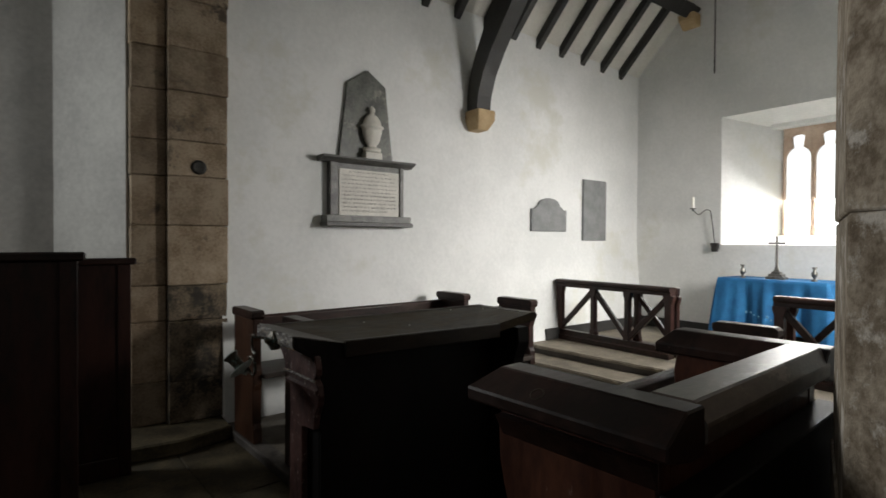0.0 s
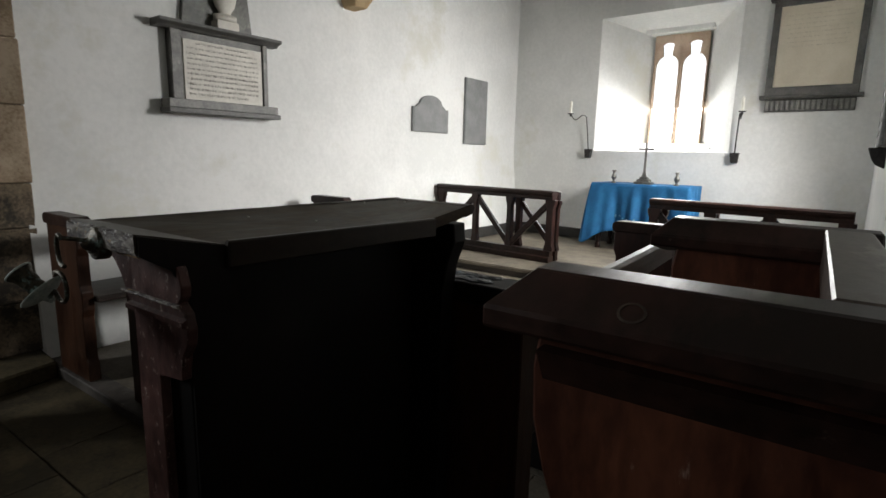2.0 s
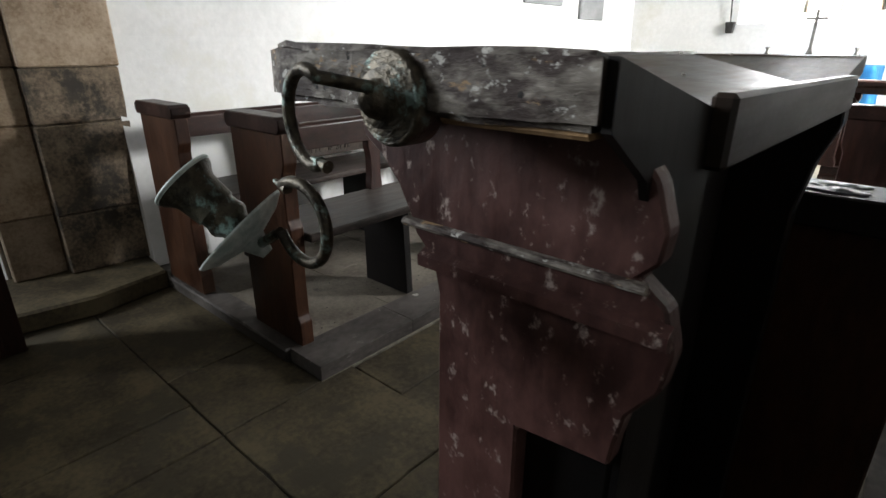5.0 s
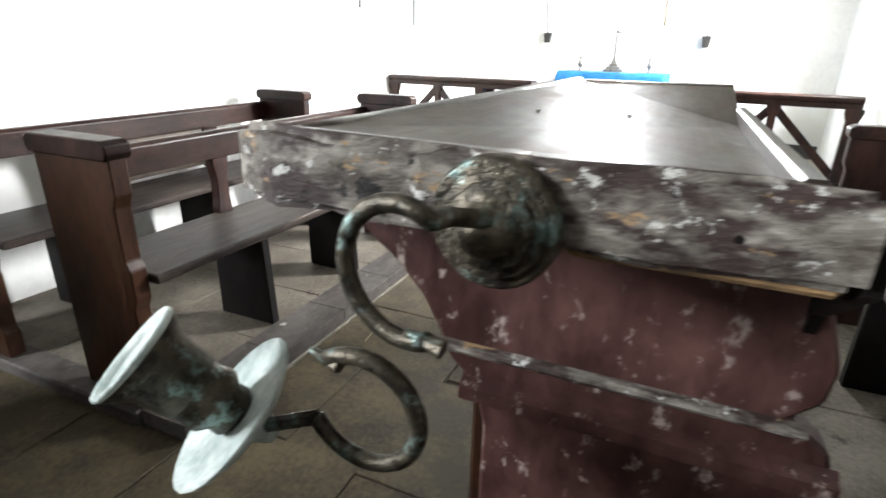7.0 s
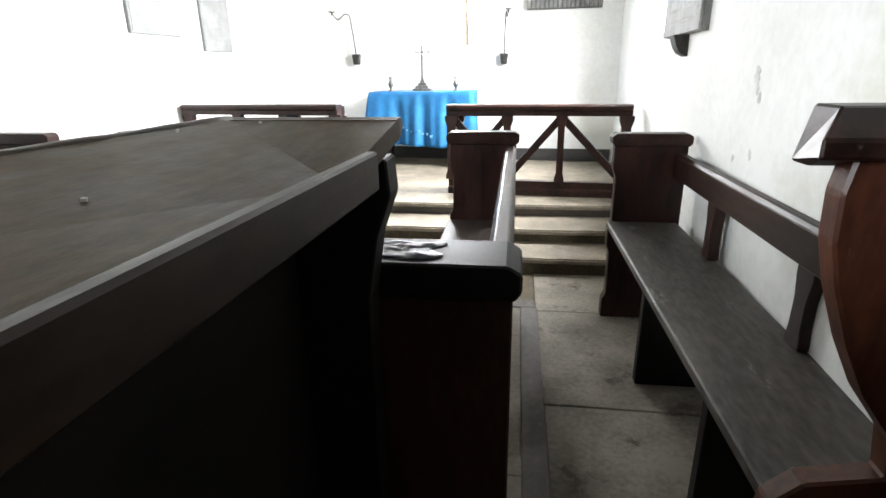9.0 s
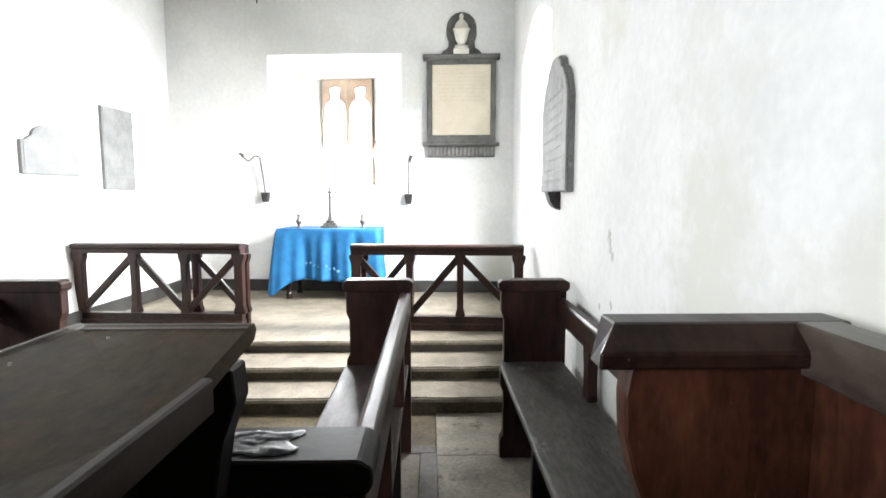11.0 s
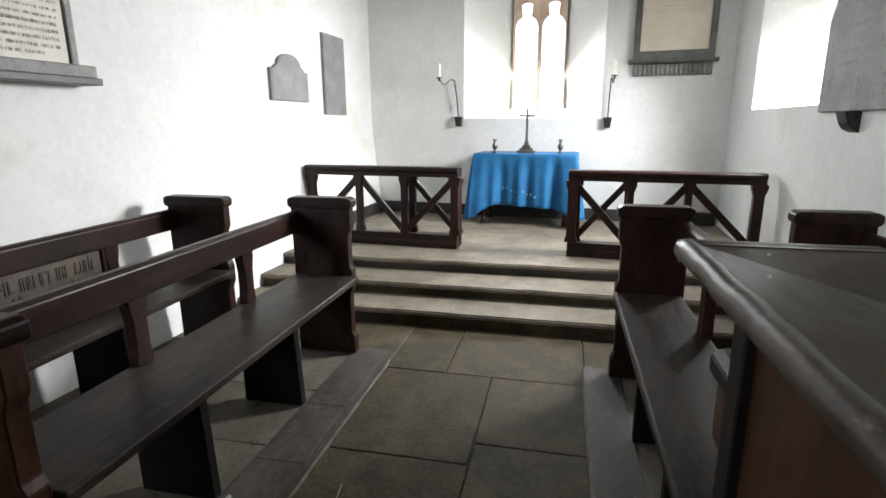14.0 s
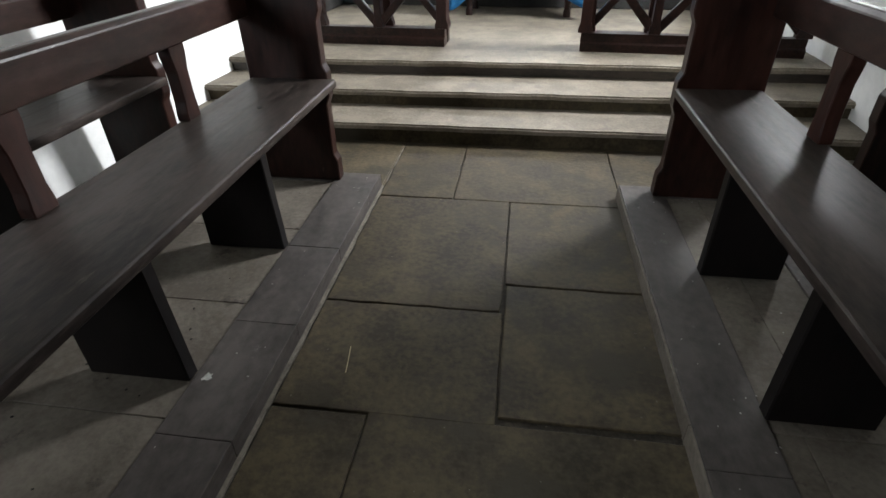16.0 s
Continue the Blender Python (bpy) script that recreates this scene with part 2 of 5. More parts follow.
BLUEF = material("faded_blue_stain", (0.10, 0.26, 0.42), (0.16, 0.32, 0.46), 14.0, 0.8, 0.1, 200)
BRASS = material("tarnished_brass", (0.030, 0.026, 0.020), (0.12, 0.10, 0.072), 45.0, 0.45, 0.4, 170, metal=0.7, spots=(0.20, 0.27, 0.25), spot_scale=70, spot_at=0.61)
VERDI = material("verdigris_pan", (0.32, 0.39, 0.37), (0.62, 0.66, 0.62), 40.0, 0.55, 0.3, 200)
IRON = material("blackened_iron", (0.02, 0.019, 0.018), (0.05, 0.047, 0.044), 20.0, 0.5, 0.1, 100, metal=0.6)
SILVER = material("dull_pewter", (0.10, 0.095, 0.085), (0.22, 0.21, 0.19), 20.0, 0.38, 0.08, 100, metal=0.8)
WAX = material("candle_wax", (0.78, 0.75, 0.66), (0.86, 0.84, 0.77), 10.0, 0.5, 0.05, 80)
MARBLE = material("grey_marble", (0.10, 0.098, 0.092), (0.20, 0.195, 0.18), 9.0, 0.5, 0.12, 60, spots=(0.28, 0.27, 0.25), spot_scale=8, spot_at=0.66)
MARBLED = material("dark_marble", (0.055, 0.053, 0.05), (0.11, 0.107, 0.10), 9.0, 0.5, 0.12, 60)
MARBLEG = material("veined_green_marble", (0.065, 0.068, 0.058), (0.15, 0.15, 0.13), 6.0, 0.45, 0.1, 40, spots=(0.26, 0.25, 0.215), spot_scale=5, spot_at=0.63)
MARBLEW = material("white_marble", (0.55, 0.52, 0.46), (0.68, 0.65, 0.58), 6.0, 0.5, 0.1, 60)
CREAM = material("cream_marble", (0.58, 0.52, 0.41), (0.66, 0.60, 0.49), 4.0, 0.5, 0.05, 60)
SLATE = material("grey_slate", (0.1600, 0.1640, 0.1640), (0.2320, 0.2360, 0.2320), 7.0, 0.6, 0.12, 70)
INK = material("incised_lettering", (0.20, 0.185, 0.16), (0.36, 0.335, 0.29), 30.0, 0.8, 0.0, 60)
INKF = material("faded_lettering", (0.42, 0.37, 0.29), (0.50, 0.45, 0.36), 30.0, 0.8, 0.0, 60)
CARVE = material("carved_panel_oak", (0.060, 0.044, 0.034), (0.115, 0.088, 0.068), 9.0, 0.65, 0.3, 70)
BEAM = material("black_oak_beam", (0.012, 0.011, 0.010), (0.028, 0.025, 0.022), 5.0, 0.55, 0.3, 50, grain=(20, 20, 20))
DAMP = material("black_skirting", (0.018, 0.017, 0.016), (0.04, 0.038, 0.035), 6.0, 0.6, 0.15, 60)

GLASS = bpy.data.materials.new("clear_leaded_glass")
GLASS.use_nodes = True
_g = GLASS.node_tree.nodes["Principled BSDF"]
_g.inputs["Base Color"].default_value = (0.95, 0.97, 0.97, 1)
_g.inputs["Roughness"].default_value, _g.inputs["Transmission Weight"].default_value, _g.inputs["IOR"].default_value = 0.05, 1.0, 1.2

# ---------------------------------------------------------------- mesh helpers


def part(name, bm, mat, parent=None, label="", smooth=False):
    me = bpy.data.meshes.new(name)
    bm.normal_update()
    bm.to_mesh(me)
    bm.free()
    me.materials.append(mat)
    if smooth:
        for f in me.polygons:
            f.use_smooth = True
    ob = new(name, me)
    if parent is not None:
        ob.parent = parent
    if label:
        ob["label"] = label
    return ob


def root(name, m, label, category, group=""):
    ob = new(name)
    ob.empty_display_size = 0.1
    ob.matrix_world = m
    return tagged(ob, label, category, group)


def box(x0, x1, y0, y1, z0, z1, bevel=0.0, bm=None, seg=1):
    bm = bm or bmesh.new()
    r = bmesh.ops.create_cube(bm, size=1.0, matrix=Matrix.Translation(((x0 + x1) / 2, (y0 + y1) / 2, (z0 + z1) / 2)) @ Matrix.Diagonal((x1 - x0, y1 - y0, z1 - z0, 1)))
    if bevel:
        edges = list({e for v in r["verts"] for e in v.link_edges})
        bmesh.ops.bevel(bm, geom=edges, offset=bevel, segments=seg, affect="EDGES", profile=0.6)
    return bm


def prism(profile, along, a, b, bevel=0.0, bm=None):
    """A 2D outline pushed along one axis: along 'x' (outline y, z), 'y' (outline x, z), 'z' (outline x, y)."""
    bm = bm or bmesh.new()
    put = {"x": lambda u, v, w: (w, u, v), "y": lambda u, v, w: (u, w, v), "z": lambda u, v, w: (u, v, w)}[along]
    va = [bm.verts.new(put(u, v, a)) for u, v in profile]
    vb = [bm.verts.new(put(u, v, b)) for u, v in profile]
    n = len(profile)
    faces = [bm.faces.new(va), bm.faces.new(vb[::-1])]
    for i in range(n):
        faces.append(bm.faces.new((va[i], vb[i], vb[(i + 1) % n], va[(i + 1) % n])))
    bmesh.ops.recalc_face_normals(bm, faces=faces)
    if bevel:
        edges = list({e for f in faces for e in f.edges})
        bmesh.ops.bevel(bm, geom=edges, offset=bevel, segments=1, affect="EDGES")
    return bm


def turned(profile, n=20, bm=None, m=None):
    """A lathe-turned form: rows of (radius, height)."""
    bm = bm or bmesh.new()
    rings = []
    for r, z in profile:
        ring = []
        for i in range(n):
            a = 2 * math.pi * i / n
            co = Vector((max(r, 0.0005) * math.cos(a), max(r, 0.0005) * math.sin(a), z))
            ring.append(bm.verts.new(m @ co if m else co))
        rings.append(ring)
    for r0, r1 in zip(rings, rings[1:]):
        for i in range(n):
            bm.faces.new((r0[i], r0[(i + 1) % n], r1[(i + 1) % n], r1[i]))
    bm.faces.new(rings[0][::-1])
    bm.faces.new(rings[-1])
    return bm


def tube(points, radius, n=10, bm=None, taper=1.0):
    """A round bar through points."""
    bm = bm or bmesh.new()
    pts = [Vector(p) for p in points]
    rings = []
    side = None
    for i, p in enumerate(pts):
        d = (pts[min(i + 1, len(pts) - 1)] - pts[max(i - 1, 0)]).normalized()
        if side is None:
            side = d.orthogonal().normalized()
        side = (side - d * side.dot(d)).normalized()
        up = d.cross(side)
        r = radius * (1 + (taper - 1) * i / (len(pts) - 1))
        rings.append([bm.verts.new(p + r * (math.cos(2 * math.pi * k / n) * side + math.sin(2 * math.pi * k / n) * up)) for k in range(n)])
    for r0, r1 in zip(rings, rings[1:]):
        for k in range(n):
            bm.faces.new((r0[k], r0[(k + 1) % n], r1[(k + 1) % n], r1[k]))
    bm.faces.new(rings[0][::-1])
    bm.faces.new(rings[-1])
    return bm


def beam(p, q, w, d, up=(0, 0, 1), bevel=0.004, bm=None):
    """A squared timber from p to q, w across and d along 'up'."""
    bm = bm or bmesh.new()
    p, q = Vector(p), Vector(q)
    ax = (q - p).normalized()
    side = ax.cross(Vector(up)).normalized()
    vert = side.cross(ax).normalized()
    m = Matrix((side, ax, vert)).transposed().to_4x4()
    m.translation = (p + q) / 2
    r = bmesh.ops.create_cube(bm, size=1.0, matrix=m @ Matrix.Diagonal((w, (q - p).length, d, 1)))
    if bevel:
        bmesh.ops.bevel(bm, geom=list({e for v in r["verts"] for e in v.link_edges}), offset=bevel, segments=1, affect="EDGES")
    return bm


def sheet(polys, bm=None):
    bm = bm or bmesh.new()
    for poly in polys:
        bm.faces.new([bm.verts.new(p) for p in poly])
    return bm


def structure(name, bm, mat, label=""):
    return tagged(part(name, bm, mat), label, "", "", "structure")


# the stalls, steps and paving are laid out on an axis a few degrees off the east wall's
TH = math.atan(0.075)
ST = Matrix.Translation((-2.0, 3.5, 0)) @ Matrix.Rotation(TH, 4, "Z")


def stall(p, q, z=0.0):
    return ST @ Matrix.Translation((p, q, z))


def at(x, y, z, turn=0.0):
    return pose(x, y, z, 0, 0, turn)


# ---------------------------------------------------------------- the shell
EY = 7.03
NX0, NX1 = -4.00, -4.16      # north wall at its west and east end
SX0, SX1 = -0.06, -0.19      # south wall
WY = 1.45


def nx(y):
    return NX0 + (NX1 - NX0) * (y - WY) / (EY - WY)


def sx(y):
    return SX0 + (SX1 - SX0) * (y - WY) / (EY - WY)


EAVE, RIDGE_X, RIDGE = 3.78, -2.17, 5.75

# ground: one sheet inside and out
structure("ground", box(-60, 60, -60, 60, -0.30, -0.009), JOINT, "dark earth bed under the church paving")

# north wall
bm = bmesh.new()
rings = []
for y in [WY - 0.05 + (EY + 0.75 - WY) * k / 10 for k in range(11)]:
    x = nx(y)
    rings.append([bm.verts.new(p) for p in ((x + 0.14, y, -0.05), (x + 0.105, y, 0.35), (x + 0.05, y, 0.85), (x + 0.012, y, 1.25), (x, y, 1.5), (x, y, EAVE + 0.25), (x - 0.7, y, EAVE + 0.25), (x - 0.7, y, -0.05))])
for a, b in zip(rings, rings[1:]):
    for k in range(8):
        bm.faces.new((a[k], a[(k + 1) % 8], b[(k + 1) % 8], b[k]))
bm.faces.new(rings[0])
bm.faces.new(rings[-1][::-1])
bmesh.ops.recalc_face_normals(bm, faces=bm.faces)
structure("wall_north", bm, WHITE, "limewashed plaster wall thickening towards its foot")


def holed_wall(name, x0, x1, z0, roof, inner, outer, y0, y1, mat, label, m=Matrix()):
    """A thick wall with one splayed opening. inner, outer: (left, right, sill, head, crown) on its two faces; roof: outline over the wall from x1 back to x0."""
    bm = bmesh.new()

    def head(o, y, n=10):
        l, r, s, h, c = o
        return [(l + (r - l) * i / n, y, h + (c - h) * math.sin(math.pi * i / n)) for i in range(n + 1)]

    for o, y, flip in ((inner, y0, False), (outer, y1, True)):
        l, r, s, h, c = o
        hd = head(o, y)
        faces = [[(x0, y, z0), (l, y, z0), (l, y, s), (l, y, h), (l, y, roof(l)), (x0, y, roof(x0))],
                 [(r, y, z0), (x1, y, z0), (x1, y, roof(x1)), (r, y, roof(r)), (r, y, h), (r, y, s)],
                 [(l, y, z0), (r, y, z0), (r, y, s), (l, y, s)]]
        for a, b in zip(hd, hd[1:]):
            mids = [(a[0], y, roof(a[0])), (b[0], y, roof(b[0]))]
            faces.append([a, b, mids[1], mids[0]])
        for f in faces:
            bm.faces.new([bm.verts.new(p) for p in (f[::-1] if flip else f)])
    hi, ho = head(inner, y0), head(outer, y1)
    ring_i = [(inner[0], y0, inner[2])] + hi + [(inner[1], y0, inner[2])]
    ring_o = [(outer[0], y1, outer[2])] + ho + [(outer[1], y1, outer[2])]
    k = len(ring_i)
    for i in range(k):
        j = (i + 1) % k
        bm.faces.new([bm.verts.new(p) for p in (ring_i[i], ring_o[i], ring_o[j], ring_i[j])])
    n = 12
    xs = [x0 + (x1 - x0) * i / n for i in range(n + 1)]
    for a, b in zip(xs, xs[1:]):
        bm.faces.new([bm.verts.new(p) for p in ((a, y0, roof(a)), (b, y0, roof(b)), (b, y1, roof(b)), (a, y1, roof(a)))])
    bmesh.ops.remove_doubles(bm, verts=bm.verts, dist=1e-5)
    bmesh.ops.recalc_face_normals(bm, faces=bm.faces)
    bmesh.ops.transform(bm, matrix=m, verts=bm.verts)
    return structure(name, bm, mat, label)


def gable(x):
    return max(EAVE, RIDGE + 0.2 - abs(x - RIDGE_X) * 1.0)


E_IN, E_OUT = (-2.985, -1.445, 1.42, 2.99, 2.99), (-2.515, -1.905, 1.50, 2.83, 2.83)
holed_wall("wall_east", -4.9, 0.6, -0.05, gable, E_IN, E_OUT, EY, 7.70, WHITE, "limewashed gable wall with a deep splayed window recess")
# south wall, laid out along its own length: s runs from west to east
S_TURN = math.atan2(SX1 - SX0, EY - WY)
S_M = Matrix.Translation((SX0, WY, 0)) @ Matrix.Rotation(math.pi / 2 - S_TURN, 4, "Z") @ Matrix.Diagonal((1, -1, 1, 1))
S_IN, S_OUT = (3.15, 4.78, 1.47, 2.62, 2.86), (3.62, 4.40, 1.62, 2.45, 2.70)
holed_wall("wall_south", 0.23, EY - WY + 0.02, -0.05, lambda x: EAVE + 0.05, S_IN, S_OUT, 0.0, 0.62, WHITE, "limewashed wall with a splayed window", S_M)

# roof: plastered slopes, with the rafters below them
bm = bmesh.new()
for sgn in (-1, 1):
    x_e = RIDGE_X + sgn * 2.25
    z_e = RIDGE - 2.25
    sheet([[(RIDGE_X, 1.0, RIDGE), (x_e, 1.0, z_e), (x_e, 7.7, z_e), (RIDGE_X, 7.7, RIDGE)],
           [(RIDGE_X, 1.0, RIDGE + 0.12), (x_e, 1.0, z_e + 0.12), (x_e, 7.7, z_e + 0.12), (RIDGE_X, 7.7, RIDGE + 0.12)]], bm)
structure("ceiling", bm, CEIL, "sloping white plaster between the rafters")

# chancel arch wall above the opening
structure("wall_west", prism([(-4.7, 4.05), (0.6, 4.05), (0.6, 4.4), (RIDGE_X, 6.4), (-4.7, 4.4)], "y", 1.0, 1.35), WHITE, "limewashed wall over the chancel arch")

# the nave behind, closed with plain walls, some greyed to cut bounced light
structure("wall_nave_corner", prism([(-4.72, -0.62), (-4.62, 0.36), (-4.10, 0.78), (-4.72, 1.45), (-5.2, 1.45), (-5.2, -0.62)], "z", -0.05, 4.6), NAVEP, "plastered wall beside the arch pier, greyed to cut bounced light")
holed_wall("wall_nave_north", 0.0, 5.4, -0.05, lambda x: 4.6, (3.5, 5.0, 1.3, 2.9, 3.2), (3.75, 4.75, 1.4, 2.8, 3.05), 0.0, 0.5, WHITE, "unseen nave wall, greyed to cut bounced light with a window", Matrix.Translation((-4.72, -6.0, 0)) @ Matrix.Rotation(math.pi / 2, 4, "Z"))
structure("wall_nave_east", box(0.40, 3.0, 1.06, 1.5, -0.05, 4.6), WHITE, "limewashed wall beside the chancel arch")
structure("wall_nave_west", box(-5.2, 3.0, -6.4, -6.0, -0.05, 4.6), NAVEP, "unseen nave wall, greyed to cut bounced light")
structure("wall_nave_south", box(2.3, 2.8, -6.0, 1.2, -0.05, 4.6), NAVEP, "unseen nave wall, greyed to cut bounced light")
structure("ceiling_nave", box(-5.3, 3.1, -6.4, 1.2, 4.55, 4.7), NAVEP, "plain unseen nave ceiling, greyed to cut bounced light")

# black skirting round the sanctuary
SZ = 0.29
structure("baseboard_east", box(nx(EY) + 0.02, sx(EY) - 0.02, EY - 0.03, EY + 0.01, SZ, SZ + 0.13, 0.006), DAMP, "black painted skirting")
structure("baseboard_north", beam((nx(5.0) + 0.112, 5.0, SZ + 0.065), (nx(EY) + 0.112, EY - 0.03, SZ + 0.065), 0.03, 0.13), DAMP, "black painted skirting")

# ---------------------------------------------------------------- roof timbers
for i in range(14):
    y = 6.60 - 0.41 * i
    for sgn in (-1, 1):
        r = tagged(part("rafter", beam((RIDGE_X, y, RIDGE - 0.045), (RIDGE_X + sgn * 2.13, y, RIDGE - 0.045 - 2.13), 0.085, 0.10, (0, 0, 1), 0.006), BEAM), "black oak rafter under white plaster", "rafter", "roof rafters", "structure")
for px in (-3.38, -0.96):
    z = RIDGE - abs(px - RIDGE_X) - 0.12
    tagged(part("purlin", beam((px, 1.2, z), (px, EY + 0.05, z), 0.17, 0.17, (0.7, 0, 0.7), 0.012), BEAM), "black oak purlin running along the roof slope", "purlin", "purlins", "structure")
    c = prism([(EY + 0.02, z - 0.06), (EY - 0.16, z - 0.06), (EY - 0.15, z - 0.13), (EY - 0.05, z - 0.22), (EY + 0.02, z - 0.22)], "x", px - 0.11, px + 0.11, 0.008)
    tagged(part("stone_corbel", c, CORBEL), "golden stone corbel under a purlin end", "corbel", "corbels", "structure")

TY = 3.96


def truss_brace(side):
    """Wall post and curved brace rising from a corbel."""
    wall = nx(TY) if side < 0 else sx(TY)
    s = -side
    outer, inner = [], []
    for i in range(13):
        t = i / 12
        z = 2.74 + 2.45 * t
        off = 2.5 * max(0.0, t - 0.10) ** 1.45
        w = 0.155 + 0.08 * math.sin(math.pi * min(1, t * 1.3))
        outer.append((wall + s * off * 0.8, z))
        inner.append((wall + s * (off + w), z))
    bm = prism(outer + inner[::-1], "y", TY - 0.09, TY + 0.09)
    return tagged(part("curved_brace", bm, BEAM), "black oak curved roof brace springing from a corbel", "beam", "roof braces", "structure")


for side in (-1, 1):
    truss_brace(side)
    wall = nx(TY) if side < 0 else sx(TY)
    s = -side
    bm = bmesh.new()
    reach = 0.22 if side < 0 else 0.17
    top = [(wall - s * 0.01, TY - 0.115), (wall + s * reach, TY - 0.115), (wall + s * reach, TY + 0.115), (wall - s * 0.01, TY + 0.115)]
    low = [(wall - s * 0.01, TY - 0.07), (wall + s * (reach - 0.06), TY - 0.07), (wall + s * (reach - 0.06), TY + 0.07), (wall - s * 0.01, TY + 0.07)]
    v2 = [bm.verts.new((x, y, 2.80)) for x, y in top]
    v1 = [bm.verts.new((x, y, 2.70)) for x, y in top]
    v0 = [bm.verts.new((x, y, 2.60)) for x, y in low]
    bm.faces.new(v2)
    bm.faces.new(v0[::-1])
    for a, b in ((v0, v1), (v1, v2)):
        for i in range(4):
            bm.faces.new((a[i], a[(i + 1) % 4], b[(i + 1) % 4], b[i]))
    bmesh.ops.recalc_face_normals(bm, faces=bm.faces)
    bmesh.ops.bevel(bm, geom=list(bm.edges), offset=0.008, segments=1, affect="EDGES")
    tagged(part("stone_corbel", bm, CORBEL), "golden stone corbel carrying a roof brace", "corbel", "corbels", "structure")
tagged(part("tie_beam", beam((RIDGE_X - 1.0, TY, 4.95), (RIDGE_X + 1.0, TY, 4.95), 0.18, 0.2), BEAM), "black oak collar beam across the roof", "beam", "", "structure")

# ---------------------------------------------------------------- east window tracery
WINY = 7.62


def east_window():
    w = tagged(new("window_1"), "two-light stone window with cusped heads and clear glass", "window", "", "structure")
    x0, x1, z0, z1 = -2.525, -1.895, 1.48, 2.84
    xm = (x0 + x1) / 2
    half = (x1 - x0) / 2

    def light(cx, hw):
        """Outline of one cusped light, from sill up and round its trefoil head."""
        pts = [(cx - hw, z0 + 0.035), (cx - hw, z0 + 0.985)]
        for i in range(1, 8):
            a = math.pi * (1 - i / 8 * 0.42)
            pts.append((cx + hw * math.cos(a) * 1.0, z0 + 0.985 + 0.15 * math.sin(a)))
        pts.append((cx - 0.055, z0 + 1.115))
        for i in range(13):
            a = math.radians(225 - 270 * i / 12)
            pts.append((cx + 0.095 * math.cos(a), z0 + 1.195 + 0.085 * math.sin(a)))
        pts.append((cx + 0.055, z0 + 1.115))
        for i in range(7, 0, -1):
            a = math.pi * (i / 8 * 0.42)
            pts.append((cx + hw * math.cos(a), z0 + 0.985 + 0.15 * math.sin(a)))
        pts += [(cx + hw, z0 + 0.985), (cx + hw, z0 + 0.035)]
        return pts

    bm = bmesh.new()
    hw = (half - 0.022 - 0.018) / 2
    for cx, xa, xb in ((xm - 0.022 - hw, x0, xm), (xm + 0.022 + hw, xm, x1)):
        inner = light(cx, hw)
        n = len(inner)
        per = []
        cz = (z0 + z1) / 2
        for x, z in inner:                      # spread the outline onto the light's rectangle
            dx, dz = x - cx, z - cz
            kx = ((xb if dx > 0 else xa) - cx) / dx if abs(dx) > 1e-6 else 1e9
            kz = ((z1 if dz > 0 else z0) - cz) / dz if abs(dz) > 1e-6 else 1e9
            k = min(kx, kz)
            per.append((cx + dx * k, cz + dz * k))
        # keep the rectangle's corners
        corners = [(xa, z0), (xa, z1), (xb, z1), (xb, z0)]
        for c in corners:
            i = min(range(n), key=lambda j: (per[j][0] - c[0]) ** 2 + (per[j][1] - c[1]) ** 2)
            per[i] = c
        for i in range(n):
            j = (i + 1) % n
            for y, d in ((WINY, 1), (WINY + 0.075, -1)):
                q = [(per[i][0], y, per[i][1]), (per[j][0], y, per[j][1]), (inner[j][0], y + 0.012 * d, inner[j][1]), (inner[i][0], y + 0.012 * d, inner[i][1])]
                bm.faces.new([bm.verts.new(p) for p in q])
            bm.faces.new([bm.verts.new(p) for p in ((inner[i][0], WINY + 0.012, inner[i][1]), (inner[j][0], WINY + 0.012, inner[j][1]), (inner[j][0], WINY + 0.063, inner[j][1]), (inner[i][0], WINY + 0.063, inner[i][1]))])
    bmesh.ops.remove_doubles(bm, verts=bm.verts, dist=1e-5)
    bmesh.ops.recalc_face_normals(bm, faces=bm.faces)
    part("tracery", bm, STONER, w, "weathered red sandstone tracery")
    part("lintel", box(-2.60, -1.82, EY + 0.42, 7.555, 2.835, 2.95, 0.008), WHITE, w, "limewashed lintel")
    part("window_sill", prism([(EY + 0.30, 1.44), (WINY, 1.50), (WINY, 1.535), (EY + 0.30, 1.465)], "x", -2.72, -1.72, 0.004), WHITE, w)
    for cx in (xm - 0.022 - hw, xm + 0.022 + hw):
        p = part("pane", box(cx - hw - 0.01, cx + hw + 0.01, WINY + 0.036, WINY + 0.041, z0 + 0.05, z0 + 1.31), GLASS, w)
        p.visible_shadow = False


east_window()


def south_window():
    w = tagged(new("window_2"), "plain arched window with clear glass in a deep splay", "window", "", "structure")
    w.matrix_world = S_M
    p = part("pane", box(3.6, 4.42, 0.50, 0.506, 1.6, 2.72), GLASS, w)
    p.visible_shadow = False
    part("window_sill", prism([(0.26, 1.475), (0.60, 1.60), (0.60, 1.63), (0.26, 1.50)], "x", 3.33, 4.62), WHITE, w)
    part("mullion", box(3.99, 4.05, 0.45, 0.53, 1.6, 2.7, 0.01), STONER, w)


south_window()

# ---------------------------------------------------------------- steps, platforms


